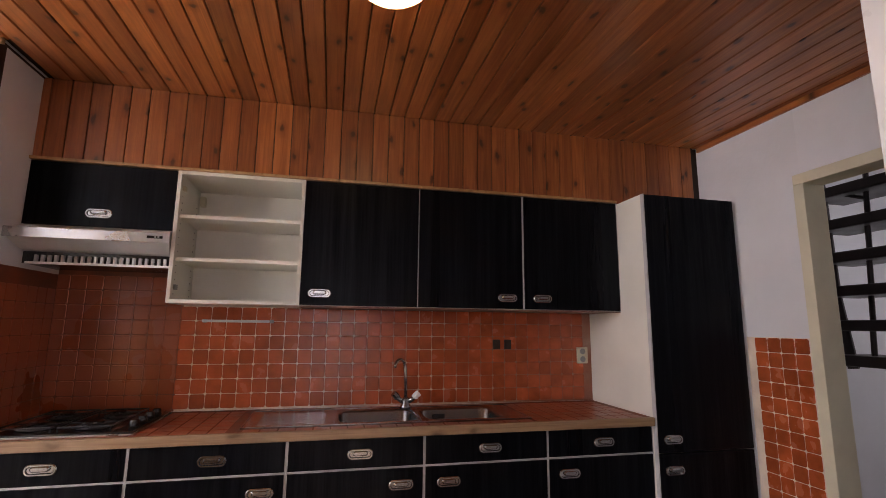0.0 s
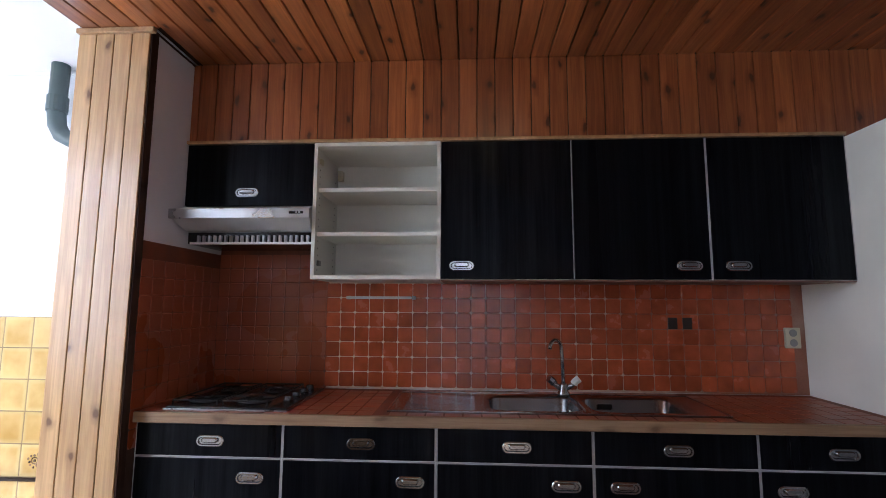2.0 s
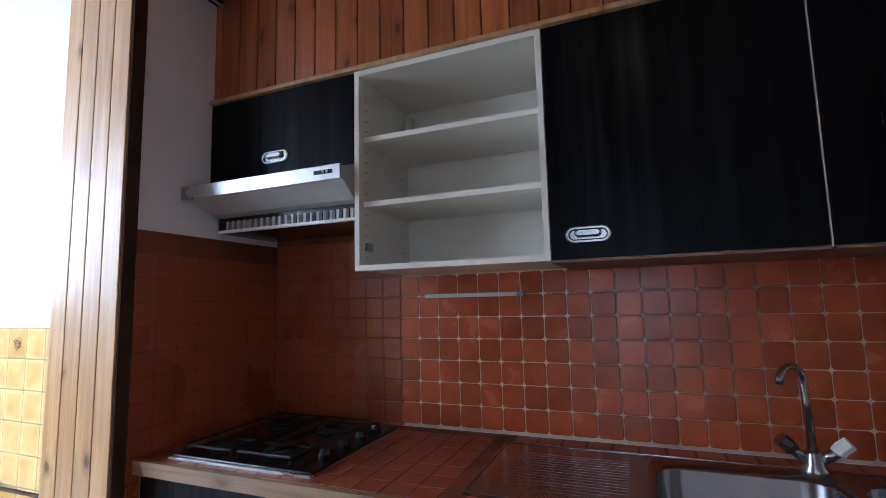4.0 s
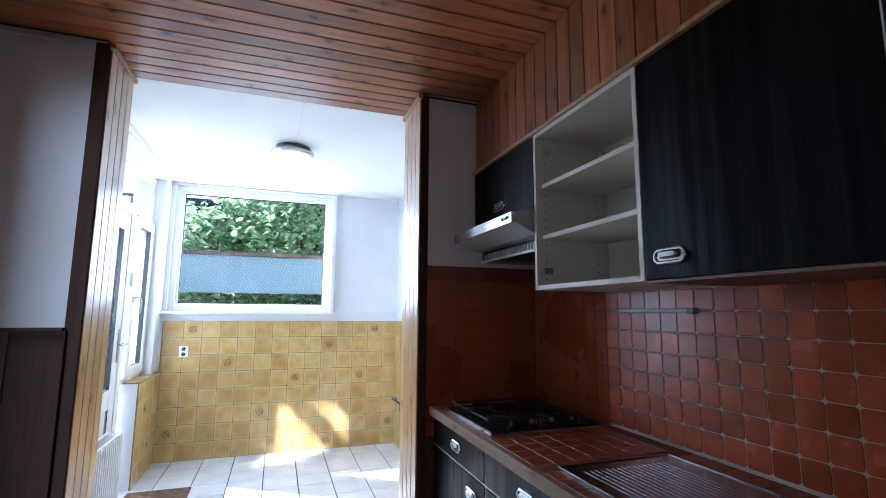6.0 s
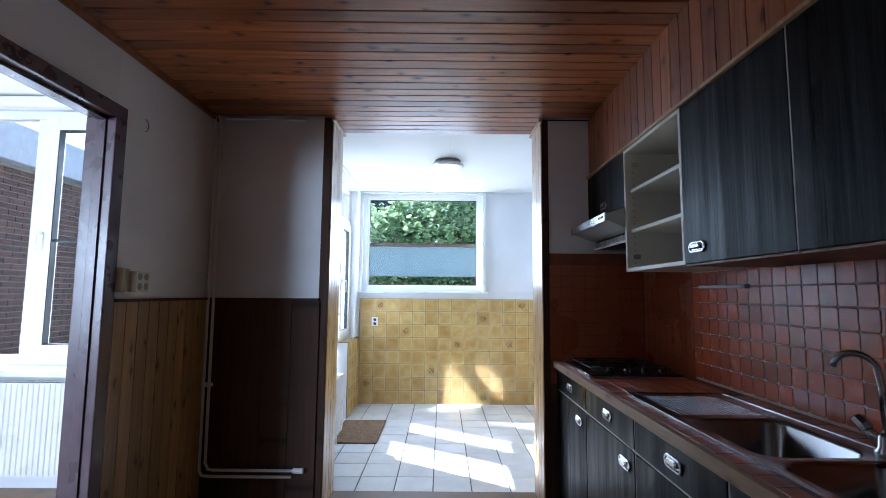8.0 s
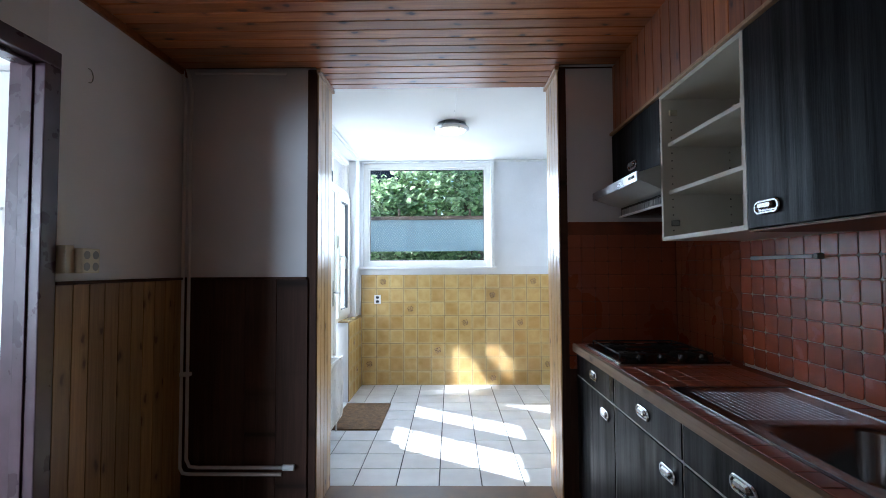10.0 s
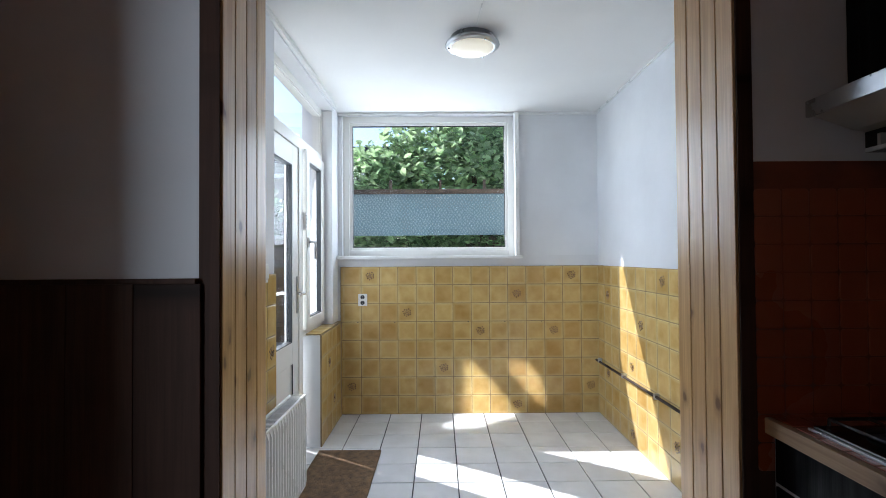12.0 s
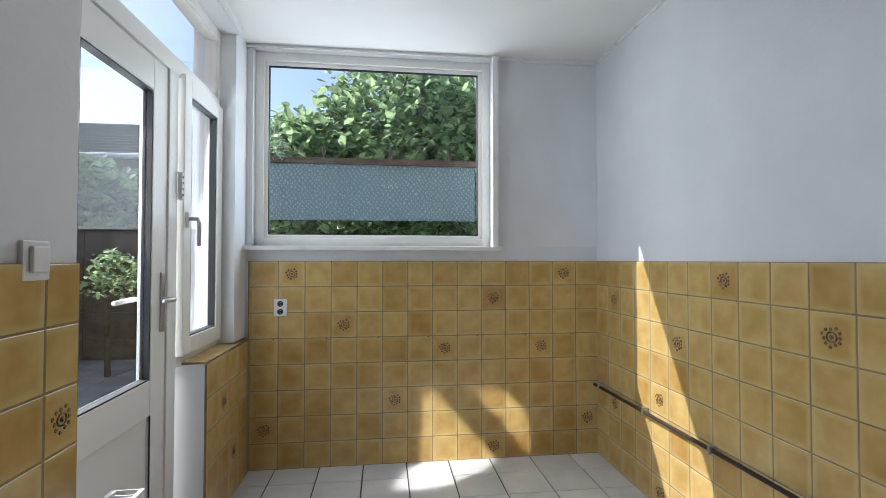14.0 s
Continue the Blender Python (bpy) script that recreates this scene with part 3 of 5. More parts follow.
BASES = [(XK1 + 0.005, -0.744, -0.86), (-0.744, -0.174, -0.267), (-0.174, 0.388, 0.29), (0.388, 0.957, 0.495), (0.957, 1.503, 1.06)]
YF = 2.382
for x0, x1, hx in BASES:
    c = thing("base_cabinet", "black laminate base cabinet with drawer under tiled counter", "cabinet", ((x0 + x1) / 2, 2.65, 0), "base cabinets under the counter")
    part("body", boxes((x0, x0 + 0.016, YF + 0.02, YN, 0.1, 0.838), (x1 - 0.016, x1, YF + 0.02, YN, 0.1, 0.838), (x0 + 0.016, x1 - 0.016, YF + 0.02, YN, 0.1, 0.116), (x0 + 0.016, x1 - 0.016, YN - 0.012, YN, 0.116, 0.838)), MELAMINE, c, "white carcass")
    part("edge_strip", boxes((x0 + 0.0005, x0 + 0.005, YF + 0.003, YF + 0.0195, 0.1, 0.838), (x1 - 0.005, x1 - 0.0005, YF + 0.003, YF + 0.0195, 0.1, 0.838), (x0 + 0.005, x1 - 0.005, YF + 0.003, YF + 0.0195, 0.7115, 0.7185)), EDGING, c, "pale grey edging strips")
    front("drawer", c, x0 + 0.006, x1 - 0.006, 0.72, 0.834, YF, ((x0 + x1) / 2 + 0.01, 0.775))
    front("door", c, x0 + 0.006, x1 - 0.006, 0.11, 0.71, YF, (hx, 0.646))
    part("plinth", boxes((x0, x1, YF + 0.06, YF + 0.075, 0, 0.1)), BLACK, c)

# tall cupboard
c = thing("tall_cabinet", "tall black-fronted white larder cabinet at counter's end", "cabinet", (1.78, 2.65, 0))
for x in (1.505, 2.044):
    part("side_panel", boxes((x, x + 0.016, YC + 0.02, YN, 0, 1.985)), MELAMINE, c, "white melamine side")
part("top_panel", boxes((1.521, 2.044, YC + 0.02, YN, 1.969, 1.985)), MELAMINE, c)
part("back_panel", boxes((1.521, 2.044, YN - 0.012, YN, 0.0, 1.969)), MELAMINE, c)
part("plinth", boxes((1.521, 2.044, YC + 0.02, YN - 0.012, 0, 0.1)), MELAMINE, c)
part("edge_strip", boxes((1.5055, 1.512, YC - 0.002, YC + 0.0195, 0.0, 1.985)), EDGING, c, "pale edging strip")
front("upper_door", c, 1.514, 2.058, 0.716, 1.983, YC, (1.595, 0.775))
front("lower_door", c, 1.514, 2.058, 0.1, 0.709, YC, (1.595, 0.635))

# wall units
# brown that holds the dim light under the white wall units
SHADED_UNDERSIDE = plain("shaded_underside", (0.24, 0.13, 0.09), 0.6, spread=0.2, scale=6)
ZU0, ZU1 = 1.388, 1.99
c = thing("wall_cabinet", "short black-fronted wall cabinet above the extractor hood", "cabinet", (-1.0, 2.75, 1.71), "wall cabinets")
part("body", boxes((XK1 + 0.002, -0.737, YU + 0.02, YN, 1.706, ZU1)), MELAMINE, c, "white carcass")
front("door", c, XK1 + 0.004, -0.739, 1.71, ZU1 - 0.004, YU, (-1.03, 1.768))
c = thing("open_cabinet", "doorless white wall cabinet with two empty shelves", "cabinet", (-0.455, 2.75, ZU0), "wall cabinets")
part("side", boxes((-0.735, -0.719, YU, YN, ZU0, ZU1), bevel=0.001), MELAMINE, c)
part("side", boxes((-0.191, -0.175, YU, YN, ZU0, ZU1), bevel=0.001), MELAMINE, c)
part("top", boxes((-0.719, -0.191, YU, YN, ZU1 - 0.016, ZU1)), MELAMINE, c)
part("bottom", boxes((-0.719, -0.191, YU, YN, ZU0, ZU0 + 0.016)), MELAMINE, c)
part("back_panel", boxes((-0.719, -0.191, YN - 0.012, YN - 0.004, ZU0 + 0.016, ZU1 - 0.016)), MELAMINE, c)
for z in (1.578, 1.775):
    part("shelf", boxes((-0.7185, -0.1915, YU + 0.025, YN - 0.013, z, z + 0.016), bevel=0.001), MELAMINE, c)
for z in (1.46, 1.915):
    part("hinge_plate", boxes((-0.7188, -0.708, YU + 0.03, YU + 0.062, z - 0.012, z + 0.012), bevel=0.003), GREY_PLASTIC if z < 1.6 else IVORY, c, "leftover hinge plate")
part("hanger", boxes((-0.71, -0.685, YN - 0.05, YN - 0.014, 1.895, 1.945), bevel=0.003), IVORY, c, "ivory hanging bracket")
for y in (YU + 0.04, YN - 0.06):
    for k in range(15):
        z = 1.43 + k * 0.032
        part("peg_hole", boxes((-0.7192, -0.7178, y - 0.0025, y + 0.0025, z - 0.0025, z + 0.0025)), SEAL, c)
for x0, x1, hx in ((-0.175, 0.385, -0.085), (0.385, 0.945, 0.85), (0.945, 1.505, 1.045)):
    c = thing("wall_cabinet", "black wood-grain wall cabinet above the red tiles", "cabinet", ((x0 + x1) / 2, 2.75, ZU0), "wall cabinets")
    part("body", boxes((x0 + 0.0005, x1 - 0.0005, YU + 0.02, YN, ZU0, ZU1)), MELAMINE, c, "white carcass")
    # added panel: shade below the cabinet put into its colour
    part("bottom_panel", boxes((x0 + 0.003, x1 - 0.003, YU + 0.004, YN, ZU0 - 0.006, ZU0 - 0.0005)), SHADED_UNDERSIDE, c, "brown panel with the underside's shade in its colour")
    s = 0.009 if x1 == 0.945 else 0.004
    part("edge_strip", boxes((x1 - s, x1 - 0.0005, YU + 0.001, YU + 0.0195, ZU0, ZU1)), EDGING, c, "pale edging strip")
    front("door", c, x0 + 0.002, x1 - s - 0.001, ZU0 + 0.003, ZU1 - 0.003, YU, (hx, 1.446))

# extractor hood
LIP_STEEL = plain("bright_lip_steel", (0.55, 0.56, 0.57), 0.3, 1.0, spread=0.06, relief=0.05)
PALE_METAL = plain("pale_hood_enamel", (0.6, 0.62, 0.6), 0.4, spread=0.05, relief=0.02)
c = thing("extractor_hood", "slim steel extractor hood above the gas hob", "extractor hood", (-1.0, 2.7, 1.55))
bm = bmesh.new()
x0, x1 = XK1 + 0.004, -0.71
prof = [(2.49, 1.642), (2.495, 1.674), (2.585, 1.704), (2.9, 1.704), (2.9, 1.60), (2.64, 1.598), (2.6, 1.603)]
a = [bm.verts.new((x0 + 0.002, y, z)) for y, z in prof]
b = [bm.verts.new((x1 - 0.002 if y < 2.5 else -0.742, y, z)) for y, z in prof]
for k in range(len(prof)):
    bm.faces.new((a[k], a[(k + 1) % len(prof)], b[(k + 1) % len(prof)], b[k]))
bm.faces.new(a[::-1]), bm.faces.new(b)
part("canopy", bm, PALE_METAL, c, "pale painted canopy")
part("front_lip", boxes((x0, x1, 2.48, 2.491, 1.635, 1.677), bevel=0.002), LIP_STEEL, c, "bright steel front lip")
sw = part("switch_plate", boxes((x1 - 0.085, x1 - 0.025, 2.477, 2.481, 1.652, 1.663), bevel=0.001), BLACK, c, "black slide switches")
for k in range(2):
    part("slider", boxes((x1 - 0.055 + k * 0.012, x1 - 0.049 + k * 0.012, 2.473, 2.478, 1.6535, 1.6615)), EDGING, sw)
part("rear_duct", boxes((x0, -0.739, 2.632, 2.9, 1.546, 1.597)), BLACK, c, "dark filter housing")
for k in range(21):
    xx = x0 + 0.05 + k * 0.0247
    part("fin", boxes((xx, xx + 0.01, 2.616, 2.632, 1.552, 1.582), bevel=0.001), EDGING, c)
part("grille_bar", boxes((x0 + 0.02, -0.739, 2.612, 2.622, 1.542, 1.552), bevel=0.001), WHITE_PAINT, c, "white lower grille bar")

# counter with its worn wooden edge; the sink's cut-out stays open
CT, CX0, CX1 = 0.878, XK1 + 0.003, 1.503
SX0, SX1, SY0, SY1 = -0.36, 0.9, 2.44, 2.815
counter = thing("countertop", "red tiled countertop with worn wooden front edge", "countertop", (0.1, 2.65, 0.84))
part("slab", boxes((CX0, SX0, YC + 0.021, YN - 0.008, 0.84, CT - 0.001), (SX1, CX1, YC + 0.021, YN - 0.008, 0.84, CT - 0.001), (SX0, SX1, YC + 0.021, SY0, 0.84, CT - 0.001), (SX0, SX1, SY1, YN - 0.008, 0.84, CT - 0.001)), DARK_GROUT, counter, "dark grouted bed")
part("front_edge", boxes((CX0, CX1, YC, YC + 0.02, 0.84, CT + 0.001), bevel=0.003), WOOD_EDGE, counter, "worn bare wooden edge")
tm = tile_mesh("counter_tile", 0.0655, 0.0655, 0.007, 0.004, COUNTER_TILE, 0.002)
P = 0.0695
for x0, x1, y0, y1 in ((CX0, SX0 - 0.01, YC + 0.022, YN - 0.012), (SX1 + 0.01, CX1, YC + 0.022, YN - 0.012)):
    for i in range(int((x1 - x0) / P)):
        for j in range(int((y1 - y0) / P)):
            o = new("tile", tm)
            o.parent = counter
            o.matrix_parent_inverse = counter.matrix_world.inverted()
            o.matrix_basis = pose(x0 + P / 2 + i * P, y0 + P / 2 + j * P, CT - 0.007, -90)
for j0, j1 in ((YC + 0.022, SY0 - 0.004), (SY1 + 0.004, YN - 0.012)):
    tm2 = tile_mesh("strip_tile", 0.0655, j1 - j0 - 0.002, 0.007, 0.004, COUNTER_TILE, 0.002)
    for i in range(18):
        o = new("tile", tm2)
        o.parent = counter
        o.matrix_parent_inverse = counter.matrix_world.inverted()
        o.matrix_basis = pose(SX0 + 0.005 + P / 2 + i * P, (j0 + j1) / 2, CT - 0.007, -90)


def rounded(x0, x1, y0, y1, r, z, n=5):
    out = []
    for cx, cy, a0 in ((x1 - r, y1 - r, 0), (x0 + r, y1 - r, 90), (x0 + r, y0 + r, 180), (x1 - r, y0 + r, 270)):
        for k in range(n + 1):
            a = radians(a0 + 90 * k / n)
            out.append((cx + r * math.cos(a), cy + r * math.sin(a), z))
    return out


def bowl(bm, cell, x0, x1, y0, y1, deep, z):
    """A pressed bowl inside a flat rectangle of sheet."""
    cx0, cx1, cy0, cy1 = cell
    loops = [[]]
    for px, py, pz in rounded(x0, x1, y0, y1, 0.06, z):
        mx, my = (x0 + x1) / 2, (y0 + y1) / 2
        tx = ((cx1 if px > mx else cx0) - mx) / (px - mx) if abs(px - mx) > 1e-6 else 1e9
        ty = ((cy1 if py > my else cy0) - my) / (py - my) if abs(py - my) > 1e-6 else 1e9
        t = min(tx, ty)
        loops[0].append((mx + t * (px - mx), my + t * (py - my), z))
    loops += [rounded(x0, x1, y0, y1, 0.06, z), rounded(x0 + 0.006, x1 - 0.006, y0 + 0.006, y1 - 0.006, 0.056, z - 0.008),
              rounded(x0 + 0.012, x1 - 0.012, y0 + 0.012, y1 - 0.012, 0.05, z - deep + 0.03), rounded(x0 + 0.035, x1 - 0.035, y0 + 0.035, y1 - 0.035, 0.04, z - deep)]
    vs = [[bm.verts.new(p) for p in lp] for lp in loops]
    n = len(vs[0])
    for a, b in zip(vs, vs[1:]):
        for k in range(n):
            bm.faces.new((a[k], a[(k + 1) % n], b[(k + 1) % n], b[k]))
    bm.faces.new(vs[-1])


DULL = plain("dull_steel", (0.3, 0.3, 0.31), 0.22, 1.0, spread=0.05, relief=0.03)
sink = thing("sink", "stainless steel double-bowl sink with ribbed drainer", "sink", (0.3, 2.63, 0.84))
zs = CT + 0.006
bm = bmesh.new()
bowl(bm, (0.0, 0.4, SY0, SY1), 0.025, 0.385, SY0 + 0.03, SY1 - 0.06, 0.15, zs)
bowl(bm, (0.4, SX1 - 0.08, SY0, SY1), 0.42, 0.8, SY0 + 0.03, SY1 - 0.06, 0.15, zs)
v = [bm.verts.new(p) for p in ((SX1 - 0.08, SY0, zs), (SX1, SY0, zs), (SX1, SY1, zs), (SX1 - 0.08, SY1, zs))]
bm.faces.new(v)
part("basin", bm, DULL, sink, smooth=True)
dr = part("drainer", boxes((SX0, 0.0, SY0, SY1, zs - 0.006, zs - 0.0005)), DULL, sink, "ribbed steel drainer")
for k in range(16):
    part("rib", boxes((SX0 + 0.05, -0.03, SY0 + 0.04 + k * 0.0175, SY0 + 0.047 + k * 0.0175, zs - 0.001, zs + 0.0001)), DULL, dr)
part("rim", boxes((SX0 - 0.004, SX1 + 0.004, SY0 - 0.006, SY0, zs - 0.006, zs + 0.002), (SX0 - 0.004, SX1 + 0.004, SY1, SY1 + 0.006, zs - 0.006, zs + 0.002), (SX0 - 0.006, SX0, SY0, SY1, zs - 0.006, zs + 0.002), (SX1, SX1 + 0.006, SY0, SY1, zs - 0.006, zs + 0.0015), bevel=0.001), DULL, sink)
for x in (0.205, 0.61):
    part("drain", lathe(bmesh.new(), [(0.03, 0), (0.03, 0.002), (0.02, 0.0025)], 20, (x, 2.6, zs - 0.1495)), CHROME, sink)
part("overflow", boxes((0.5, 0.56, SY1 - 0.075, SY1 - 0.073, zs - 0.045, zs - 0.025), bevel=0.0005), SEAL, sink, "dark overflow slots")

tap = thing("mixer_tap", "chrome mixer tap with swan neck and cross handles", "tap", (0.366, 2.80, CT))
tx, ty = 0.366, 2.795
part("base", lathe(bmesh.new(), [(0.028, 0), (0.028, 0.01), (0.02, 0.02), (0.019, 0.045), (0.012, 0.055)], 20, (tx, ty, zs)), CHROME, tap, smooth=True)
pts = [(tx, ty, zs + 0.05), (tx - 0.003, ty, zs + 0.16), (tx - 0.006, ty - 0.004, zs + 0.2)]
for k in range(1, 11):
    a = math.pi * k / 10 * 0.95
    r = 0.045
    d = r - r * math.cos(a)
    pts.append((tx - 0.006 - d * 0.7, ty - 0.004 - d * 0.7, zs + 0.2 + r * math.sin(a)))
part("spout", tube(bmesh.new(), pts, 0.0085, 12), CHROME, tap, smooth=True)
for s in (-1, 1):
    part("valve_handle", tube(bmesh.new(), [(tx + s * 0.012, ty, zs + 0.03), (tx + s * 0.03, ty - 0.006, zs + 0.042), (tx + s * 0.046, ty - 0.01, zs + 0.056)], 0.012, 12), CHROME, tap, smooth=True)
    part("cross_knob", tube(bmesh.new(), [(tx + s * 0.044, ty - 0.01, zs + 0.052), (tx + s * 0.05, ty - 0.012, zs + 0.062), (tx + s * 0.066, ty - 0.016, zs + 0.076)], 0.017, 8), WHITE_PLASTIC if s > 0 else CHROME, tap)

# gas hob
hob = thing("gas_hob", "black enamel four-burner gas hob set in the counter", "hob", (-0.965, 2.65, CT))
part("plate", boxes((-1.22, -0.745, 2.412, 2.86, CT, CT + 0.012), bevel=0.004), BLACK, hob, "black enamel plate")
part("trim", boxes((-1.224, -0.741, 2.403, 2.4115, CT, CT + 0.006), (-0.7445, -0.738, 2.412, 2.86, CT, CT + 0.006), bevel=0.001), STEEL, hob, "steel front trim")
for x in (-1.12, -0.92):
    for y, r in ((2.53, 0.045), (2.75, 0.035)):
        b_ = part("burner", lathe(bmesh.new(), [(r + 0.02, 0), (r + 0.018, 0.006), (r, 0.008), (r, 0.012), (r * 0.8, 0.015)], 20, (x, y, CT + 0.014)), IRON, hob)
        part("burner_cap", lathe(bmesh.new(), [(r * 0.75, 0), (r * 0.75, 0.006), (r * 0.5, 0.008)], 18, (x, y, CT + 0.029)), BLACK, b_)
for x in (-1.12, -0.92):
    bm = bmesh.new()
    z = CT + 0.03
    for y in (2.44, 2.835):
        tube(bm, [(x - 0.088, y, CT + 0.014), (x - 0.088, y, z), (x + 0.088, y, z), (x + 0.088, y, CT + 0.014)], 0.0038, 6)
    for xx in (x - 0.088, x + 0.088):
        tube(bm, [(xx, 2.44, z), (xx, 2.835, z)], 0.0038, 6)
    for y in (2.53, 2.75):
        for dx, dy in ((1, 0), (-1, 0), (0, 1), (0, -1)):
            tube(bm, [(x + dx * 0.085, y + dy * 0.09, z), (x + dx * 0.025, y + dy * 0.025, z)], 0.0036, 6)
    part("pan_support", bm, IRON, hob, "black iron pan support")
for k in range(4):
    part("knob", lathe(bmesh.new(), [(0.019, 0), (0.019, 0.012), (0.015, 0.026), (0.012, 0.027)], 18, (-0.775, 2.51 + k * 0.085, CT + 0.014)), BLACK, hob)

# rail, sockets and lamp
c = thing("towel_rail", "short pale metal rail screwed onto the red tiles", "rail", (-0.485, 2.9, 1.314))
part("bar", boxes((-0.655, -0.335, 2.896, 2.906, 1.3075, 1.3205), bevel=0.002), PALE_METAL, c, "pale metal bar")
for x in (-0.645, -0.324):
    part("bracket", boxes((x - 0.009, x + 0.009, 2.8965 if x > -0.5 else 2.9065, 2.921, 1.305, 1.323), bevel=0.003), GREY_PLASTIC, c)
c = thing("wall_socket", "ivory double wall socket on the red tiles", "socket", (1.441, 2.91, 1.137))
part("plate", boxes((1.407, 1.475, 2.905, 2.92, 1.09, 1.184), bevel=0.004), IVORY, c)
for z in (1.115, 1.16):
    part("outlet", lathe(bmesh.new(), [(0.017, 0), (0.017, 0.002)], 18, (0, 0, 0)), GREY_PLASTIC, c).matrix_basis = pose(1.441, 2.905, z, 90)
c = thing("capped_outlet", "pair of dark capped outlets between red tiles", "socket", (0.937, 2.91, 1.2))
for x in (0.904, 0.971):
    part("cap", boxes((x - 0.021, x + 0.021, 2.908, 2.918, 1.173, 1.227), bevel=0.004), GAP, c)


def lamp_glow(name, colour, strength):
    m, n, l, b = material(name)
    b.inputs["Base Color"].default_value = (0.8, 0.78, 0.7, 1)
    b.inputs["Roughness"].default_value = 0.3
    b.inputs["Emission Color"].default_value = (*colour, 1)
    b.inputs["Emission Strength"].default_value = strength
    return m


LIT_GLASS = lamp_glow("lit_opal_glass", (1.0, 0.72, 0.36), 0.95)
DIM_GLASS = lamp_glow("lit_utility_glass", (1.0, 0.88, 0.65), 0.25)
c = thing("ceiling_lamp", "round opal ceiling lamp lit warm on pine boards", "lamp", (0.118, 1.6, ZC))
part("base", lathe(bmesh.new(), [(0.13, 0), (0.13, -0.018), (0.122, -0.022)], 36, (0.11, 1.6, ZC - 0.001)), WHITE_PAINT, c)
part("shade", lathe(bmesh.new(), [(0.12, -0.0225), (0.114, -0.038), (0.095, -0.054), (0.06, -0.064), (0.02, -0.068)], 36, (0.11, 1.6, ZC)), LIT_GLASS, c, "lit opal glass dome", True)

# four-way socket, hook, heating pipes
c = thing("wall_socket", "ivory four-way socket above the wainscot", "socket", (-0.55, YL, 1.27))
part("back_box", boxes((-0.515, -0.476, YL, YL + 0.05, 1.268, 1.372), bevel=0.004), IVORY, c)
part("face_plate", boxes((-0.604, -0.516, YL, YL + 0.08, 1.268, 1.362), bevel=0.005), IVORY, c)
for x in (-0.582, -0.538):
    for z in (1.293, 1.337):
        part("outlet", lathe(bmesh.new(), [(0.016, 0), (0.016, 0.002)], 16), GREY_PLASTIC, c).matrix_basis = pose(x, YL + 0.0805, z, 90)
c = thing("wall_hook", "small bent wire hook in the white wall", "hook", (-0.63, YL, 2.06))
part("wire", tube(bmesh.new(), [(-0.62 + 0.02 * math.cos(a), YL + 0.006, 2.06 + 0.028 * math.sin(a)) for a in (1.2 + 0.3 * k for k in range(13))], 0.002, 6), GREY_PLASTIC, c)
c = thing("heating_pipes", "pair of white painted heating pipes in the corner", "pipe", (-1.22, 0.33, 0))
PX = XK1 + 0.032
part("pipe", tube(bmesh.new(), [(PX, 0.82, 0.205), (PX, 0.34, 0.205), (PX, 0.30, 0.21), (PX, 0.284, 0.24), (PX, 0.283, 1.2), (PX, 0.281, 2.22), (PX + 0.004, 0.276, 2.29), (PX + 0.014, 0.268, ZC)], 0.009, 10), WHITE_PAINT, c, smooth=True)
part("pipe", tube(bmesh.new(), [(PX, 0.86, 0.24), (PX, 0.37, 0.24), (PX, 0.335, 0.245), (PX, 0.318, 0.28), (PX, 0.317, 0.5), (PX, 0.315, 1.5), (PX, 0.314, 2.24), (PX + 0.004, 0.308, 2.3), (PX + 0.012, 0.295, 2.365)], 0.009, 10), WHITE_PAINT, c, smooth=True)
part("pipe", tube(bmesh.new(), [(PX, 0.335, 2.345), (PX, 0.60, 2.345), (PX, 0.83, 2.34)], 0.008, 10), WHITE_PAINT, c, smooth=True)
part("clamp", boxes((XK1 + 0.012, PX + 0.014, 0.27, 0.332, 0.715, 0.735), bevel=0.003), WHITE_PAINT, c)
part("valve", tube(bmesh.new(), [(PX, 0.83, 0.24), (PX, 0.89, 0.24)], 0.016, 10), WHITE_PAINT, c)


# ---- utility room ----
def frame_of(bm, axis, a0, a1, z0, z1, c0, c1, w):
    """Four rails round an opening; axis is the way it runs."""
    for p0, p1, q0, q1 in ((a0, a0 + w, z0, z1), (a1 - w, a1, z0, z1), (a0 + w, a1 - w, z0, z0 + w), (a0 + w, a1 - w, z1 - w, z1)):
        if axis == "x":
            box(bm, p0, p1, c0, c1, q0, q1)
        else:
            box(bm, c0, c1, p0, p1, q0, q1)
    return bm


def bevelled(bm, b=0.003):
    bmesh.ops.bevel(bm, geom=list(bm.edges), offset=b, segments=2, affect="EDGES", profile=0.6)
    return bm


def pane(name, parent, sizes):
    o = part(name, boxes(sizes), CLEAR, parent, "clear glass")
    o.visible_shadow = False
    return o


window_1 = structure("window_1", bevelled(frame_of(bmesh.new(), "y", WB0, WB1, WBZ0, WBZ1, XB - 0.115, XB - 0.05, 0.05)), PVC, "white fixed window over the tiles", "window")
part("inner_frame", bevelled(frame_of(bmesh.new(), "y", WB0 + 0.05, WB1 - 0.05, WBZ0 + 0.05, WBZ1 - 0.05, XB - 0.105, XB - 0.072, 0.022)), PVC, window_1)
part("seal", frame_of(bmesh.new(), "y", WB0 + 0.072, WB1 - 0.072, WBZ0 + 0.072, WBZ1 - 0.072, XB - 0.098, XB - 0.078, 0.005), SEAL, window_1, "black rubber seal")
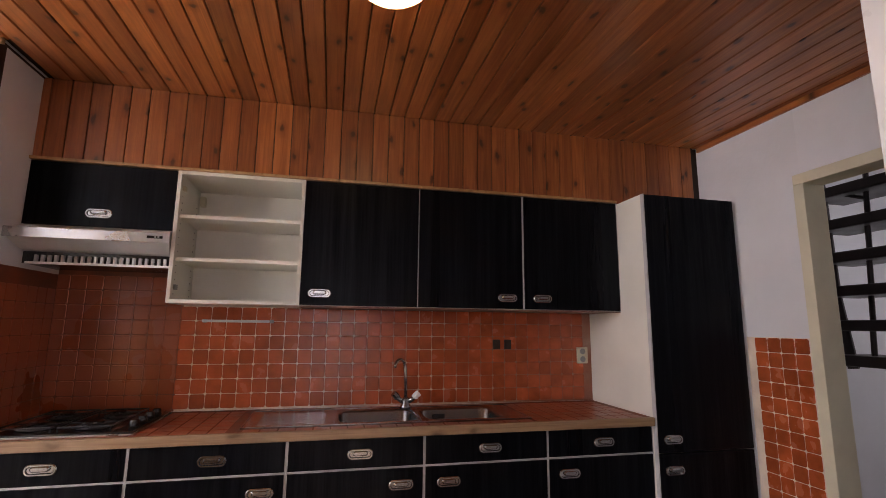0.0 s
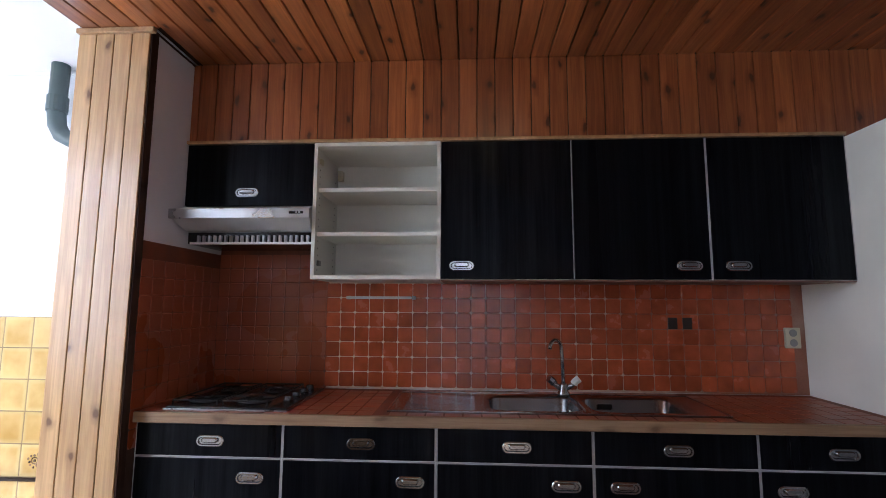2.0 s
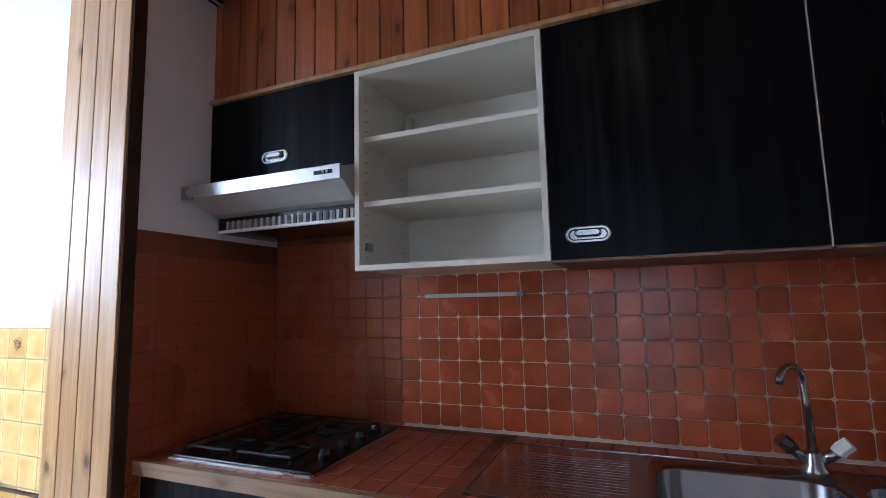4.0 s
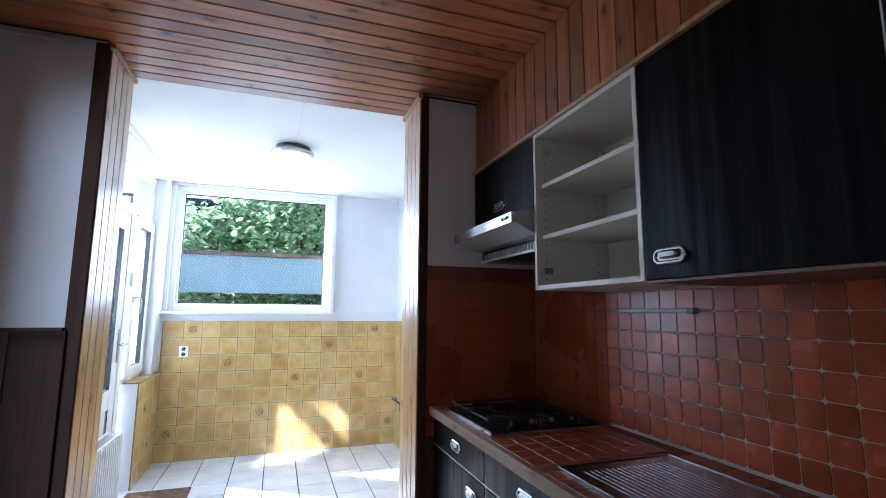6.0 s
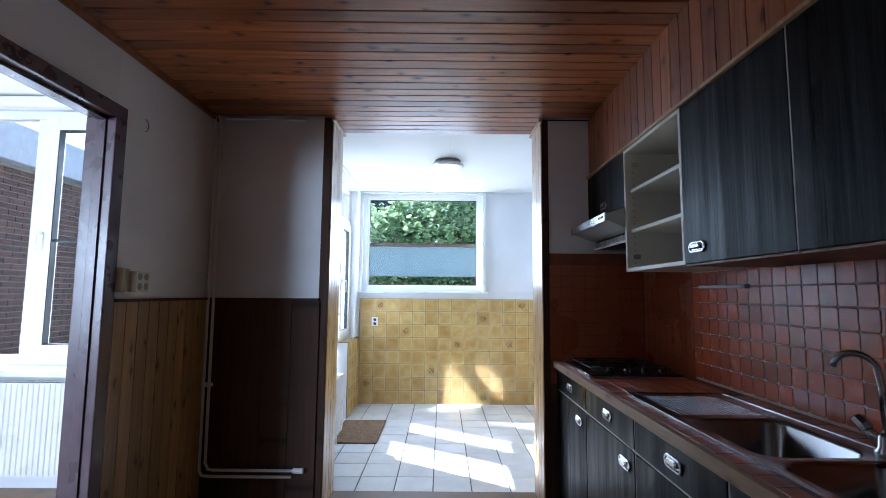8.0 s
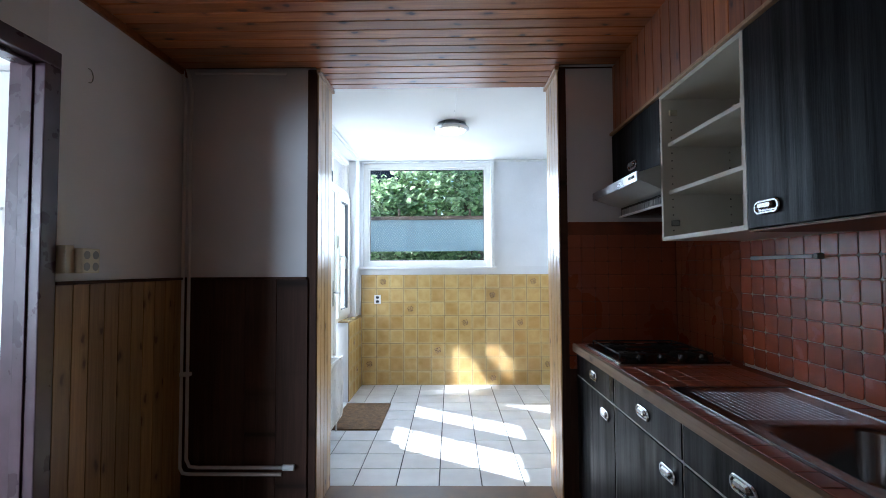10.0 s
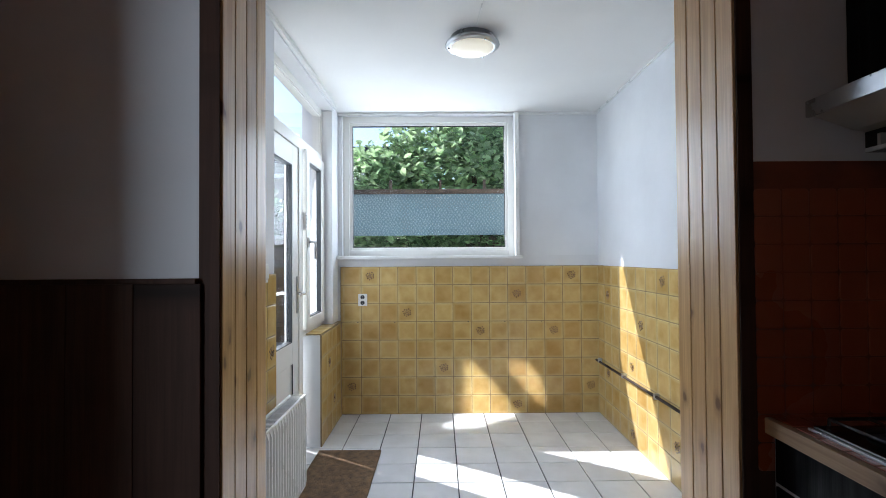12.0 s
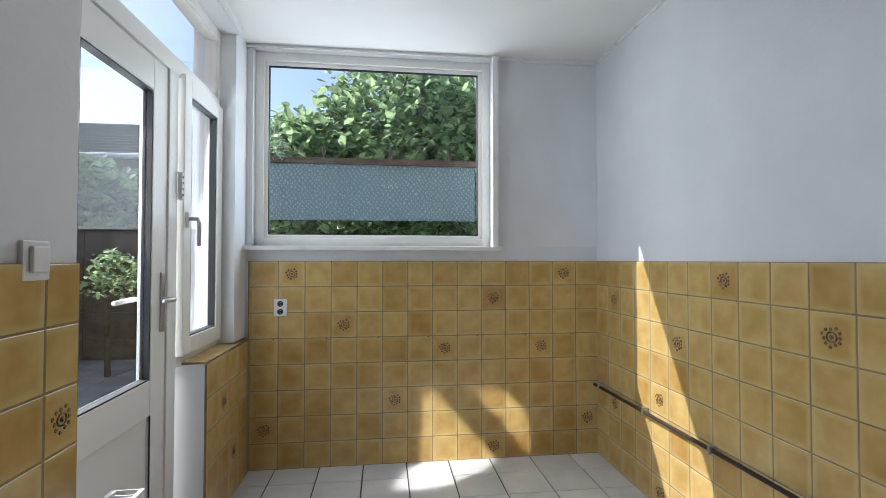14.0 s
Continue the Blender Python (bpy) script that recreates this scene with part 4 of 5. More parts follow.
pane("pane", window_1, (XB - 0.092, XB - 0.086, WB0 + 0.074, WB1 - 0.074, WBZ0 + 0.074, WBZ1 - 0.074))
part("sill", boxes((XB - 0.05, XB + 0.075, WB0 - 0.035, WB1 + 0.05, 1.275, 1.3), bevel=0.004), WHITE_PAINT, window_1, "white painted sill")
structure("cornice", boxes((XB, XB + 0.014, 0.70, BR, ZB - 0.022, ZB), (XB + 0.014, XK0, BR - 0.012, BR, ZB - 0.015, ZB), (-3.83, -1.6, BL - 0.005, BL + 0.015, ZB - 0.03, ZB), bevel=0.003), WHITE_PAINT, "white ceiling moulding", "trim")
structure("window_head", boxes((XB, XB + 0.022, 0.70, WB1 + 0.03, WBZ1 + 0.004, ZB - 0.022), (XB, XB + 0.055, WB1 - 0.004, WB1 + 0.03, WBZ0 + 0.001, WBZ1 + 0.004), bevel=0.003), WHITE_PAINT, "white casing round the back window", "trim")

# garden door, casement and transom in one frame
FY0, FY1 = 0.55, 0.62
FX0, FX1, FXM, FZT, FZ1 = -3.83, -2.475, -3.25, 2.055, 2.45
door_3 = structure("door_3", bevelled(boxes((FX1 - 0.05, FX1, FY0, FY1, 0, FZ1), (FX0, FX0 + 0.03, FY0, FY1, 0.77, FZ1), (FX0 + 0.03, FX1 - 0.05, FY0, FY1, FZ1 - 0.05, FZ1), (FX0 + 0.03, FX1 - 0.05, FY0, FY1, FZT - 0.04, FZT + 0.03),
                                      (FXM - 0.06, FXM + 0.02, FY0, FY1, 0, FZT - 0.04), (FX0 + 0.03, FXM - 0.06, FY0, FY1, 0.755, 0.80)), 0.003), PVC, "white framed garden door with side casement and transom", "door")
leaf = part("leaf", bevelled(boxes((-3.2295, -3.11, 0.56, 0.612, 0.02, 2.01), (-2.66, -2.5255, 0.56, 0.612, 0.02, 2.01), (-3.11, -2.66, 0.56, 0.612, 0.62, 0.755), (-3.11, -2.66, 0.56, 0.612, 1.882, 2.01), (-3.11, -2.66, 0.56, 0.612, 0.02, 0.14), (-3.11, -2.66, 0.57, 0.6, 0.14, 0.62)), 0.003), PVC, door_3, "closed white door leaf")
part("groove", boxes((-3.1145, -3.11, 0.607, 0.6125, 0.14, 0.62)), SEAL, leaf)
part("seal", frame_of(bmesh.new(), "x", -3.11, -2.66, 0.755, 1.882, 0.575, 0.609, 0.006), SEAL, leaf, "black rubber seal")
pane("pane", leaf, (-3.104, -2.666, 0.583, 0.589, 0.761, 1.876))
part("handle_plate", boxes((-3.208, -3.178, 0.613, 0.62, 0.93, 1.17), bevel=0.003), STEEL, leaf, "brushed handle plate")
part("door_handle", tube(bmesh.new(), [(-3.193, 0.62, 1.06), (-3.193, 0.66, 1.06), (-3.18, 0.668, 1.06), (-3.09, 0.668, 1.06)], 0.009, 10), STEEL, leaf, "lever handle", True)
part("outer_handle", tube(bmesh.new(), [(-3.193, 0.56, 1.06), (-3.193, 0.515, 1.06), (-3.18, 0.505, 1.06), (-3.06, 0.505, 1.055)], 0.01, 10), WHITE_PLASTIC, leaf, "white outer lever", True)
cas = part("casement", bevelled(frame_of(bmesh.new(), "x", FX0 + 0.015, FXM - 0.08, 0.80, 2.035, 0.585, 0.64, 0.075)), PVC, door_3, "white side casement")
part("seal", frame_of(bmesh.new(), "x", FX0 + 0.09, FXM - 0.155, 0.875, 1.96, 0.60, 0.632, 0.006), SEAL, cas, "black rubber seal")
pane("pane", cas, (FX0 + 0.095, FXM - 0.16, 0.605, 0.611, 0.88, 1.955))
part("handle_base", boxes((-3.372, -3.348, 0.64, 0.652, 1.36, 1.43), bevel=0.003), WHITE_PLASTIC, cas)
part("window_handle", tube(bmesh.new(), [(-3.36, 0.65, 1.40), (-3.36, 0.685, 1.40), (-3.361, 0.692, 1.38), (-3.363, 0.69, 1.28)], 0.009, 10), EDGING, cas, "grey lever", True)
part("hinge_guard", boxes((FXM - 0.075, FXM - 0.058, 0.62, 0.64, 1.48, 1.6), bevel=0.003), WHITE_PLASTIC, cas)
for k in range(4):
    part("slot", boxes((FXM - 0.072, FXM - 0.061, 0.6395, 0.6415, 1.495 + k * 0.026, 1.503 + k * 0.026)), SEAL, cas)
pane("pane", door_3, (FX0 + 0.035, FX1 - 0.055, 0.583, 0.589, FZT + 0.035, FZ1 - 0.055))
part("bead", frame_of(bmesh.new(), "x", FX0 + 0.03, FX1 - 0.05, FZT + 0.03, FZ1 - 0.05, 0.59, 0.612, 0.012), PVC, door_3)

# radiator
def radiator(name, label, x0, x1, y0, y1, z0, z1, pitch=0.034):
    """Panel radiator with pressed upright ribs, side cheeks and a top grille."""
    c = thing(name, label, "radiator", ((x0 + x1) / 2, y0, 0))
    bm = bmesh.new()
    n = int((x1 - x0) / pitch)
    p = (x1 - x0) / n
    line = [(x0, 0.0)]
    for k in range(n):
        a = x0 + k * p
        line += [(a + p * 0.25, 0.0), (a + p * 0.38, 0.008), (a + p * 0.62, 0.008), (a + p * 0.75, 0.0)]
    line.append((x1, 0.0))
    lo = [bm.verts.new((x, y1 - 0.012 + d, z0 + 0.03)) for x, d in line]
    hi = [bm.verts.new((x, y1 - 0.012 + d, z1 - 0.03)) for x, d in line]
    lo2 = [bm.verts.new((x, y1 - 0.012, z0)) for x, d in line]
    hi2 = [bm.verts.new((x, y1 - 0.012, z1)) for x, d in line]
    for r, s in ((lo2, lo), (lo, hi), (hi, hi2)):
        for k in range(len(line) - 1):
            bm.faces.new((r[k], r[k + 1], s[k + 1], s[k]))
    part("front_panel", bm, RADIATOR, c, "ribbed white front panel")
    part("rear_panel", boxes((x0, x1, y0, y0 + 0.014, z0, z1), bevel=0.003), RADIATOR, c)
    part("front_backing", boxes((x0, x1, y1 - 0.024, y1 - 0.0125, z0, z1)), RADIATOR, c)
    for x in (x0 - 0.003, x1 - 0.001):
        part("side_cheek", boxes((x, x + 0.004, y0 + 0.014, y1 - 0.024, z0 + 0.01, z1 - 0.002)), RADIATOR, c)
    bm = bmesh.new()
    k = x0 + 0.02
    while k < x1 - 0.02:
        box(bm, k, k + 0.004, y0 + 0.016, y1 - 0.026, z1 - 0.012, z1 - 0.006)
        k += 0.016
    part("top_grille", bm, RADIATOR, c)
    part("bracket", boxes((x0 + 0.1, x0 + 0.13, y0 - 0.03, y0, z0 + 0.05, z1 - 0.05), (x1 - 0.13, x1 - 0.1, y0 - 0.03, y0, z0 + 0.05, z1 - 0.05)), RADIATOR, c)
    part("feed_pipe", tube(bmesh.new(), [(x0 + 0.04, (y0 + y1) / 2, 0), (x0 + 0.04, (y0 + y1) / 2, z0 + 0.01)], 0.008, 8), WHITE_PAINT, c)
    return c


radiator("radiator", "white ribbed panel radiator beside the garden door", -2.585, -1.64, BL + 0.035, BL + 0.135, 0.11, 0.58)
c = thing("door_mat", "brown coir mat before the garden door", "mat", (-2.96, 0.93, 0))
part("matting", boxes((-3.275, -2.555, 0.735, 1.147, 0.001, 0.014), bevel=0.004), MAT, c)
c = thing("wall_socket", "white double socket on the ochre tiles", "socket", (XB, 0.905, 0.945))
part("plate", boxes((XB + 0.011, XB + 0.026, 0.868, 0.942, 0.89, 0.99), bevel=0.005), WHITE_PLASTIC, c)
for z in (0.917, 0.963):
    o = part("outlet", lathe(bmesh.new(), [(0.017, 0), (0.017, 0.002)], 18), SEAL, c)
    o.matrix_basis = pose(XB + 0.0262, 0.905, z, 0, 90)
    p_ = part("pin_hole", boxes((-0.0105, -0.0055, -0.002, 0.002, 0.0018, 0.003), (0.0055, 0.0105, -0.002, 0.002, 0.0018, 0.003)), EDGING, c)
    p_.matrix_basis = pose(XB + 0.0262, 0.905, z, 0, 90)
c = thing("light_switch", "white rocker switch above the ochre tiles", "switch", (-2.32, BL, 1.22))
part("plate", boxes((-2.362, -2.278, BL, BL + 0.012, 1.172, 1.262), bevel=0.004), WHITE_PLASTIC, c)
part("rocker", boxes((-2.35, -2.296, BL + 0.012, BL + 0.021, 1.19, 1.25), bevel=0.004), WHITE_PLASTIC, c)
c = thing("wall_valve", "pair of chrome valve caps on the ochre tiles", "valve", (-2.06, BL, 1.15))
for x in (-1.925, -2.01):
    v_ = part("cap", lathe(bmesh.new(), [(0.042, 0), (0.042, 0.02), (0.036, 0.03), (0.034, 0.06), (0.028, 0.064), (0.024, 0.05)], 20), CHROME, c, "chrome cap", True)
    v_.matrix_basis = pose(x, BL + 0.01, 1.15, -90)
c = thing("wall_pipe", "dark gas pipe clipped along the ochre tiles", "pipe", (-2.8, BR, 0.44))
part("tube", tube(bmesh.new(), [(XB + 0.011, BR - 0.03, 0.432), (-2.8, BR - 0.03, 0.445), (XK0 - 0.002, BR - 0.03, 0.455)], 0.009, 10), GAP, c, smooth=True)
for x in (-3.95, -3.45, -2.95, -2.4):
    part("clip", boxes((x - 0.008, x + 0.008, BR - 0.042, BR - 0.01, 0.427, 0.462), bevel=0.003), STEEL, c)
c = thing("drain_pipe", "dark green plastic drain pipe below the ceiling", "pipe", (-2.14, 2.79, 2.2))
part("tube", tube(bmesh.new(), [(-2.14, 2.785, ZB), (-2.14, 2.785, 2.24), (-2.13, 2.785, 2.17), (-2.1, 2.785, 2.12), (-2.04, 2.785, 2.09), (-1.9, 2.785, 2.08), (XK0, 2.785, 2.07)], 0.04, 16), GREEN_PLASTIC, c, smooth=True)
part("collar", tube(bmesh.new(), [(-2.14, 2.785, 2.24), (-2.14, 2.785, 2.32)], 0.046, 16), GREEN_PLASTIC, c)
c = thing("ceiling_lamp", "round glass lamp with steel ring on white ceiling", "lamp", (-2.69, 1.73, ZB))
part("base", lathe(bmesh.new(), [(0.12, 0), (0.122, -0.022), (0.146, -0.034), (0.15, -0.046), (0.128, -0.058), (0.118, -0.056)], 40, (-2.69, 1.73, ZB - 0.001)), STEEL, c, "grey-green steel ring", True)
part("shade", lathe(bmesh.new(), [(0.119, -0.055), (0.112, -0.066), (0.09, -0.076), (0.05, -0.084), (0.015, -0.086)], 36, (-2.69, 1.73, ZB)), DIM_GLASS, c, "frosted glass dome", True)
for k in range(3):
    a = 2.1 * k + 0.5
    part("clip", boxes((-0.008, 0.008, -0.006, 0.006, -0.064, -0.045), bevel=0.002), CHROME, c).matrix_basis = pose(-2.69 + 0.128 * math.cos(a), 1.73 + 0.128 * math.sin(a), ZB)
c = thing("lamp_cable", "thin white cable along the white ceiling", "cable", (-3.2, 1.73, ZB))
part("wire", tube(bmesh.new(), [(-2.54, 1.745, ZB - 0.003), (-2.2, 1.76, ZB - 0.003), (XK0, 1.78, ZB - 0.003)], 0.0025, 6), WHITE_PAINT, c)


# ---- hall ----
st = thing("staircase", "dark open staircase with wooden treads in the hall", "staircase", (2.95, 2.2, 0))
for k in range(7):
    z = 1.1 + k * 0.196
    part("tread", boxes((2.82, 3.12, 1.25, 2.545 + 0.004 * k, z, z + 0.062), bevel=0.012), STEP_DARK, st)
    part("baluster", tube(bmesh.new(), [(2.9, 2.345 - 0.015 * k, z + 0.06), (2.9, 2.338 - 0.015 * k, z + 0.2)], 0.014, 8), STEP_DARK, st)
for k in range(5):
    z = 0.12 + k * 0.196
    part("tread", boxes((2.82, 3.12, 1.25, 2.05 - 0.12 * (4 - k), z, z + 0.062), bevel=0.012), STEP_DARK, st)
part("string", tube(bmesh.new(), [(2.95, 2.5, 1.08), (2.93, 2.535, 1.5), (2.9, 2.54, 2.6)], 0.028, 10), STEP_DARK, st, "dark outer string")
part("string", tube(bmesh.new(), [(3.0, 1.3, 0.0), (3.0, 1.3, 2.6)], 0.04, 10), STEP_DARK, st, "dark centre post")
part("brace", tube(bmesh.new(), [(2.9, 2.52, 2.15), (2.9, 2.28, 2.04)], 0.012, 8), STEP_DARK, st)

# ---- living room seen through the doorway ----
window_2 = structure("window_2", bevelled(frame_of(bmesh.new(), "y", -2.6, -0.4, 0.78, 2.52, XK0 - 0.075, XK0 - 0.015, 0.06)), PVC, "white living room window with opening sash", "window")
part("mullion", bevelled(boxes((XK0 - 0.075, XK0 - 0.015, -1.13, -1.066, 0.84, 2.46))), PVC, window_2)
sash = part("sash", bevelled(frame_of(bmesh.new(), "y", -1.065, -0.445, 0.815, 2.475, XK0 - 0.06, XK0 + 0.005, 0.095)), PVC, window_2)
part("sash_bar", boxes((XK0 - 0.04, XK0 - 0.012, -0.97, -0.54, 1.603, 1.62)), SEAL, sash)
part("seal", frame_of(bmesh.new(), "y", -0.97, -0.54, 0.91, 2.38, XK0 - 0.045, XK0 - 0.0, 0.006), SEAL, sash)
pane("pane", sash, (XK0 - 0.03, XK0 - 0.024, -0.964, -0.546, 0.916, 2.374))
pane("pane", window_2, (XK0 - 0.05, XK0 - 0.044, -2.54, -1.13, 0.84, 2.46))
part("handle", tube(bmesh.new(), [(XK0 + 0.005, -1.03, 1.66), (XK0 + 0.045, -1.03, 1.66), (XK0 + 0.05, -1.03, 1.64), (XK0 + 0.05, -1.025, 1.54)], 0.009, 8), WHITE_PLASTIC, sash, smooth=True)
part("sill", boxes((XK0 - 0.01, XK0 + 0.2, -2.65, -0.42, 0.735, 0.779), bevel=0.004), WHITE_PAINT, window_2)
part("blind_box", boxes((XK0, XK0 + 0.08, -2.6, -0.4, 2.52, 2.59), bevel=0.01), WHITE_PAINT, window_2)
o = radiator("radiator", "white ribbed radiator under the living room window", 0, 1.7, 0, 0.1, 0.12, 0.69)
o.matrix_world = pose(XK0 + 0.05, -1.3, 0, 0, 0, -90)
# out of view; placed further along the wall to steer its light
window_3 = structure("window_3", bevelled(frame_of(bmesh.new(), "y", -3.5, -2.1, 0.8, 2.4, 4.6, 4.66, 0.06)), PVC, "white street window of the living room", "window")
pane("pane", window_3, (4.628, 4.634, -3.44, -2.16, 0.86, 2.34))


# ---- garden ----
structure("ground", boxes((-160, 160, -160, 160, -0.16, -0.12)), SOIL, "garden soil reaching into the distance", "ground")
pav = structure("pavement", boxes((-7.55, -1.7, -4.2, 0.5, -0.12, -0.055)), MORTAR, "grey concrete paving of the yard", "pavement")
me = mesh_of("slab", boxes((-0.147, 0.147, -0.147, 0.147, 0, 0.03), bevel=0.004), PAVING)
for i in range(19):
    for j in range(14):
        o = new("slab", me)
        o.parent, o.location = pav, (-7.38 + i * 0.3, -3.9 + j * 0.3, -0.058 + 0.004 * random.random())


def leaf_clump(bm, centre, radii, count, size, rng):
    """Folded, randomly turned leaves through an uneven body."""
    cx, cy, cz = centre
    for _ in range(count):
        d = Vector((rng.gauss(0, 1), rng.gauss(0, 1), rng.gauss(0, 1))).normalized()
        r = 0.55 + 0.5 * rng.random() ** 0.6
        wob = 1 + 0.25 * noise.noise(Vector((d.x * 2.3 + cx, d.y * 2.3 + cy, d.z * 2.3 + cz)))
        p = Vector((cx + d.x * radii[0] * r * wob, cy + d.y * radii[1] * r * wob, cz + d.z * radii[2] * r * wob))
        s = size * (0.6 + 0.8 * rng.random())
        m = Euler((rng.uniform(-0.9, 0.9), rng.uniform(-0.9, 0.9), rng.uniform(0, 6.28))).to_matrix()
        pts = [(-0.5, 0, 0), (-0.15, -0.36, 0.05), (0.3, -0.26, 0.03), (0.55, 0, -0.08), (0.3, 0.26, 0.03), (-0.15, 0.36, 0.05), (0.1, 0, -0.05)]
        v = [bm.verts.new(p + m @ (Vector(q) * s)) for q in pts]
        for k in range(6):
            bm.faces.new((v[k], v[(k + 1) % 6], v[6]))


def foliage(name, dark, light):
    m, n, l, b = material(name)
    ge = n.new("ShaderNodeNewGeometry")
    c = ramp(n, l, ge.outputs["Random Per Island"], [(0, dark), (0.7, light), (1, tuple(k * 1.5 for k in light))])
    l.new(c, b.inputs["Base Color"])
    b.inputs["Roughness"].default_value = 0.38
    b.inputs["Transmission Weight"].default_value = 0.0
    tr = n.new("ShaderNodeBsdfTranslucent")
    l.new(c, tr.inputs[0])
    ms = n.new("ShaderNodeMixShader")
    ms.inputs[0].default_value = 0.6
    l.new(b.outputs[0], ms.inputs[1]), l.new(tr.outputs[0], ms.inputs[2])
    l.new(ms.outputs[0], n["Material Output"].inputs[0])
    return m


LEAF = foliage("fig_leaves", (0.12, 0.2, 0.1), (0.45, 0.6, 0.34))
LEAF2 = foliage("shrub_leaves", (0.05, 0.1, 0.06), (0.24, 0.36, 0.2))


def tree(name, label, at, trunks, clumps, size, mat, seed):
    rng = random.Random(seed)
    t = thing(name, label, "tree", at)
    bm = bmesh.new()
    for k in range(trunks):
        a = 6.28 * k / trunks + 0.4
        top = max(cl[2] for cl in clumps)
        x, y = at[0], at[1]
        tube(bm, [(x + 0.08 * math.cos(a), y + 0.08 * math.sin(a), at[2]), (x + 0.25 * math.cos(a), y + 0.25 * math.sin(a), at[2] + 0.9), (x + 0.6 * math.cos(a), y + 0.6 * math.sin(a), at[2] + (top - at[2]) * 0.75)], 0.03, 7)
    part("trunk", bm, BARK, t, "several grey-brown stems")
    bm = bmesh.new()
    for x, y, z, rx, ry, rz, cnt in clumps:
        leaf_clump(bm, (x, y, z), (rx, ry, rz), cnt, size, rng)
    tagged(part("crown", bm, mat, t, "many large sunlit leaves"), kind="stuff")
    return t


tree("fig_tree", "leafy fig tree behind the glass screen", (-6.0, 2.3, -0.12), 6,
     [(-5.6, 1.9, 2.2, 0.7, 0.9, 0.7, 3400), (-5.9, 2.7, 2.4, 0.8, 0.9, 0.8, 3230), (-6.4, 1.5, 2.0, 0.6, 0.8, 0.6, 2040), (-5.5, 1.0, 1.75, 0.4, 0.55, 0.5, 1360), (-6.2, 3.4, 2.0, 0.8, 0.7, 0.9, 1190), (-5.6, 2.2, 1.1, 0.6, 1.3, 0.5, 2210), (-6.2, 2.3, 3.0, 0.7, 0.7, 0.5, 850), (-5.5, 0.75, 2.05, 0.45, 0.5, 0.5, 1700), (-5.8, 1.6, 2.75, 0.6, 0.7, 0.4, 1530), (-5.6, 0.45, 1.75, 0.4, 0.4, 0.4, 714), (-5.7, 0.95, 2.35, 0.35, 0.4, 0.3, 442)], 0.082, LEAF, 3)
tree("garden_shrub", "pale-leaved shrub rising above the board fence", (-8.5, -2.3, -0.12), 5,
     [(-8.4, -2.1, 1.9, 0.5, 0.8, 0.6, 900), (-8.5, -2.7, 2.15, 0.5, 0.6, 0.55, 520), (-8.3, -1.3, 1.85, 0.4, 0.6, 0.5, 420), (-8.3, -1.8, 1.5, 0.35, 1.2, 0.35, 320)], 0.14, LEAF2, 5)
tree("garden_shrub", "small yellow-green bush in the yard", (-6.7, -1.45, -0.06), 1,
     [(-6.7, -1.42, 1.12, 0.2, 0.28, 0.2, 230), (-6.72, -1.25, 0.92, 0.15, 0.22, 0.16, 110), (-6.68, -1.6, 0.95, 0.12, 0.16, 0.14, 60)], 0.06, LEAF, 6)
tree("garden_shrub", "dark evergreen shrub against the fence", (-5.9, 0.3, -0.12), 5, [(-5.9, 0.3, 1.1, 0.35, 0.5, 0.8, 700), (-5.8, 1.0, 0.8, 0.3, 0.5, 0.6, 500)], 0.08, LEAF2, 8)

# patterned glass screen outside the back window
SCREEN, sn, sl, sb = material("patterned_glass")
sb.inputs["Base Color"].default_value = (0.36, 0.47, 0.52, 1)
sb.inputs["Roughness"].default_value = 0.35
sv = coords(sn, sl, (1, 1, 1), False)
weave = []
for turn in (38, -38):
    mp = sn.new("ShaderNodeMapping")
    mp.inputs["Rotation"].default_value = (radians(turn), 0, 0)
    sl.new(sv, mp.inputs["Vector"])
    wv = node(sn, "ShaderNodeTexWave", Scale=13.0, Distortion=7.0, Detail=2.0)
    wv.bands_direction = "Y"
    sl.new(mp.outputs[0], wv.inputs["Vector"])
    weave.append(wv.outputs["Fac"])
wm = node(sn, "ShaderNodeMath")
wm.operation = "MULTIPLY"
sl.new(weave[0], wm.inputs[0]), sl.new(weave[1], wm.inputs[1])
sl.new(ramp(sn, sl, wm.outputs[0], [(0.05, (0.3, 0.42, 0.48)), (0.4, (0.4, 0.53, 0.59)), (0.8, (0.54, 0.66, 0.71))]), sb.inputs["Base Color"])
bump(sn, sl, sb, wm.outputs[0], 0.8, 0.008)
stb = sn.new("ShaderNodeBsdfTransparent")
stb.inputs[0].default_value = (0.6, 0.75, 0.8, 1)
sms = sn.new("ShaderNodeMixShader")
sms.inputs[0].default_value = 0.62
sl.new(stb.outputs[0], sms.inputs[1]), sl.new(sb.outputs[0], sms.inputs[2]), sl.new(sms.outputs[0], sn["Material Output"].inputs[0])
c = thing("glass_screen", "patterned glass screen with wooden bar outside window", "screen", (-4.38, 1.5, -0.12))
part("glass_panel", boxes((-4.385, -4.375, 0.2, 2.13, 1.485, 1.86)), SCREEN, c, "blue-grey patterned glass")
part("top_bar", boxes((-4.40, -4.36, 0.2, 2.75, 1.86, 1.902), bevel=0.004), FENCE, c, "weathered wooden bar")
for y in (0.25, 2.7):
    part("post", boxes((-4.42, -4.36, y - 0.03, y + 0.03, -0.12, 1.915), bevel=0.004), FENCE, c)
for y in (1.1, 1.55, 1.95):
    part("clip", boxes((-4.405, -4.385, y - 0.012, y + 0.012, 1.9, 1.99)), FENCE, c)


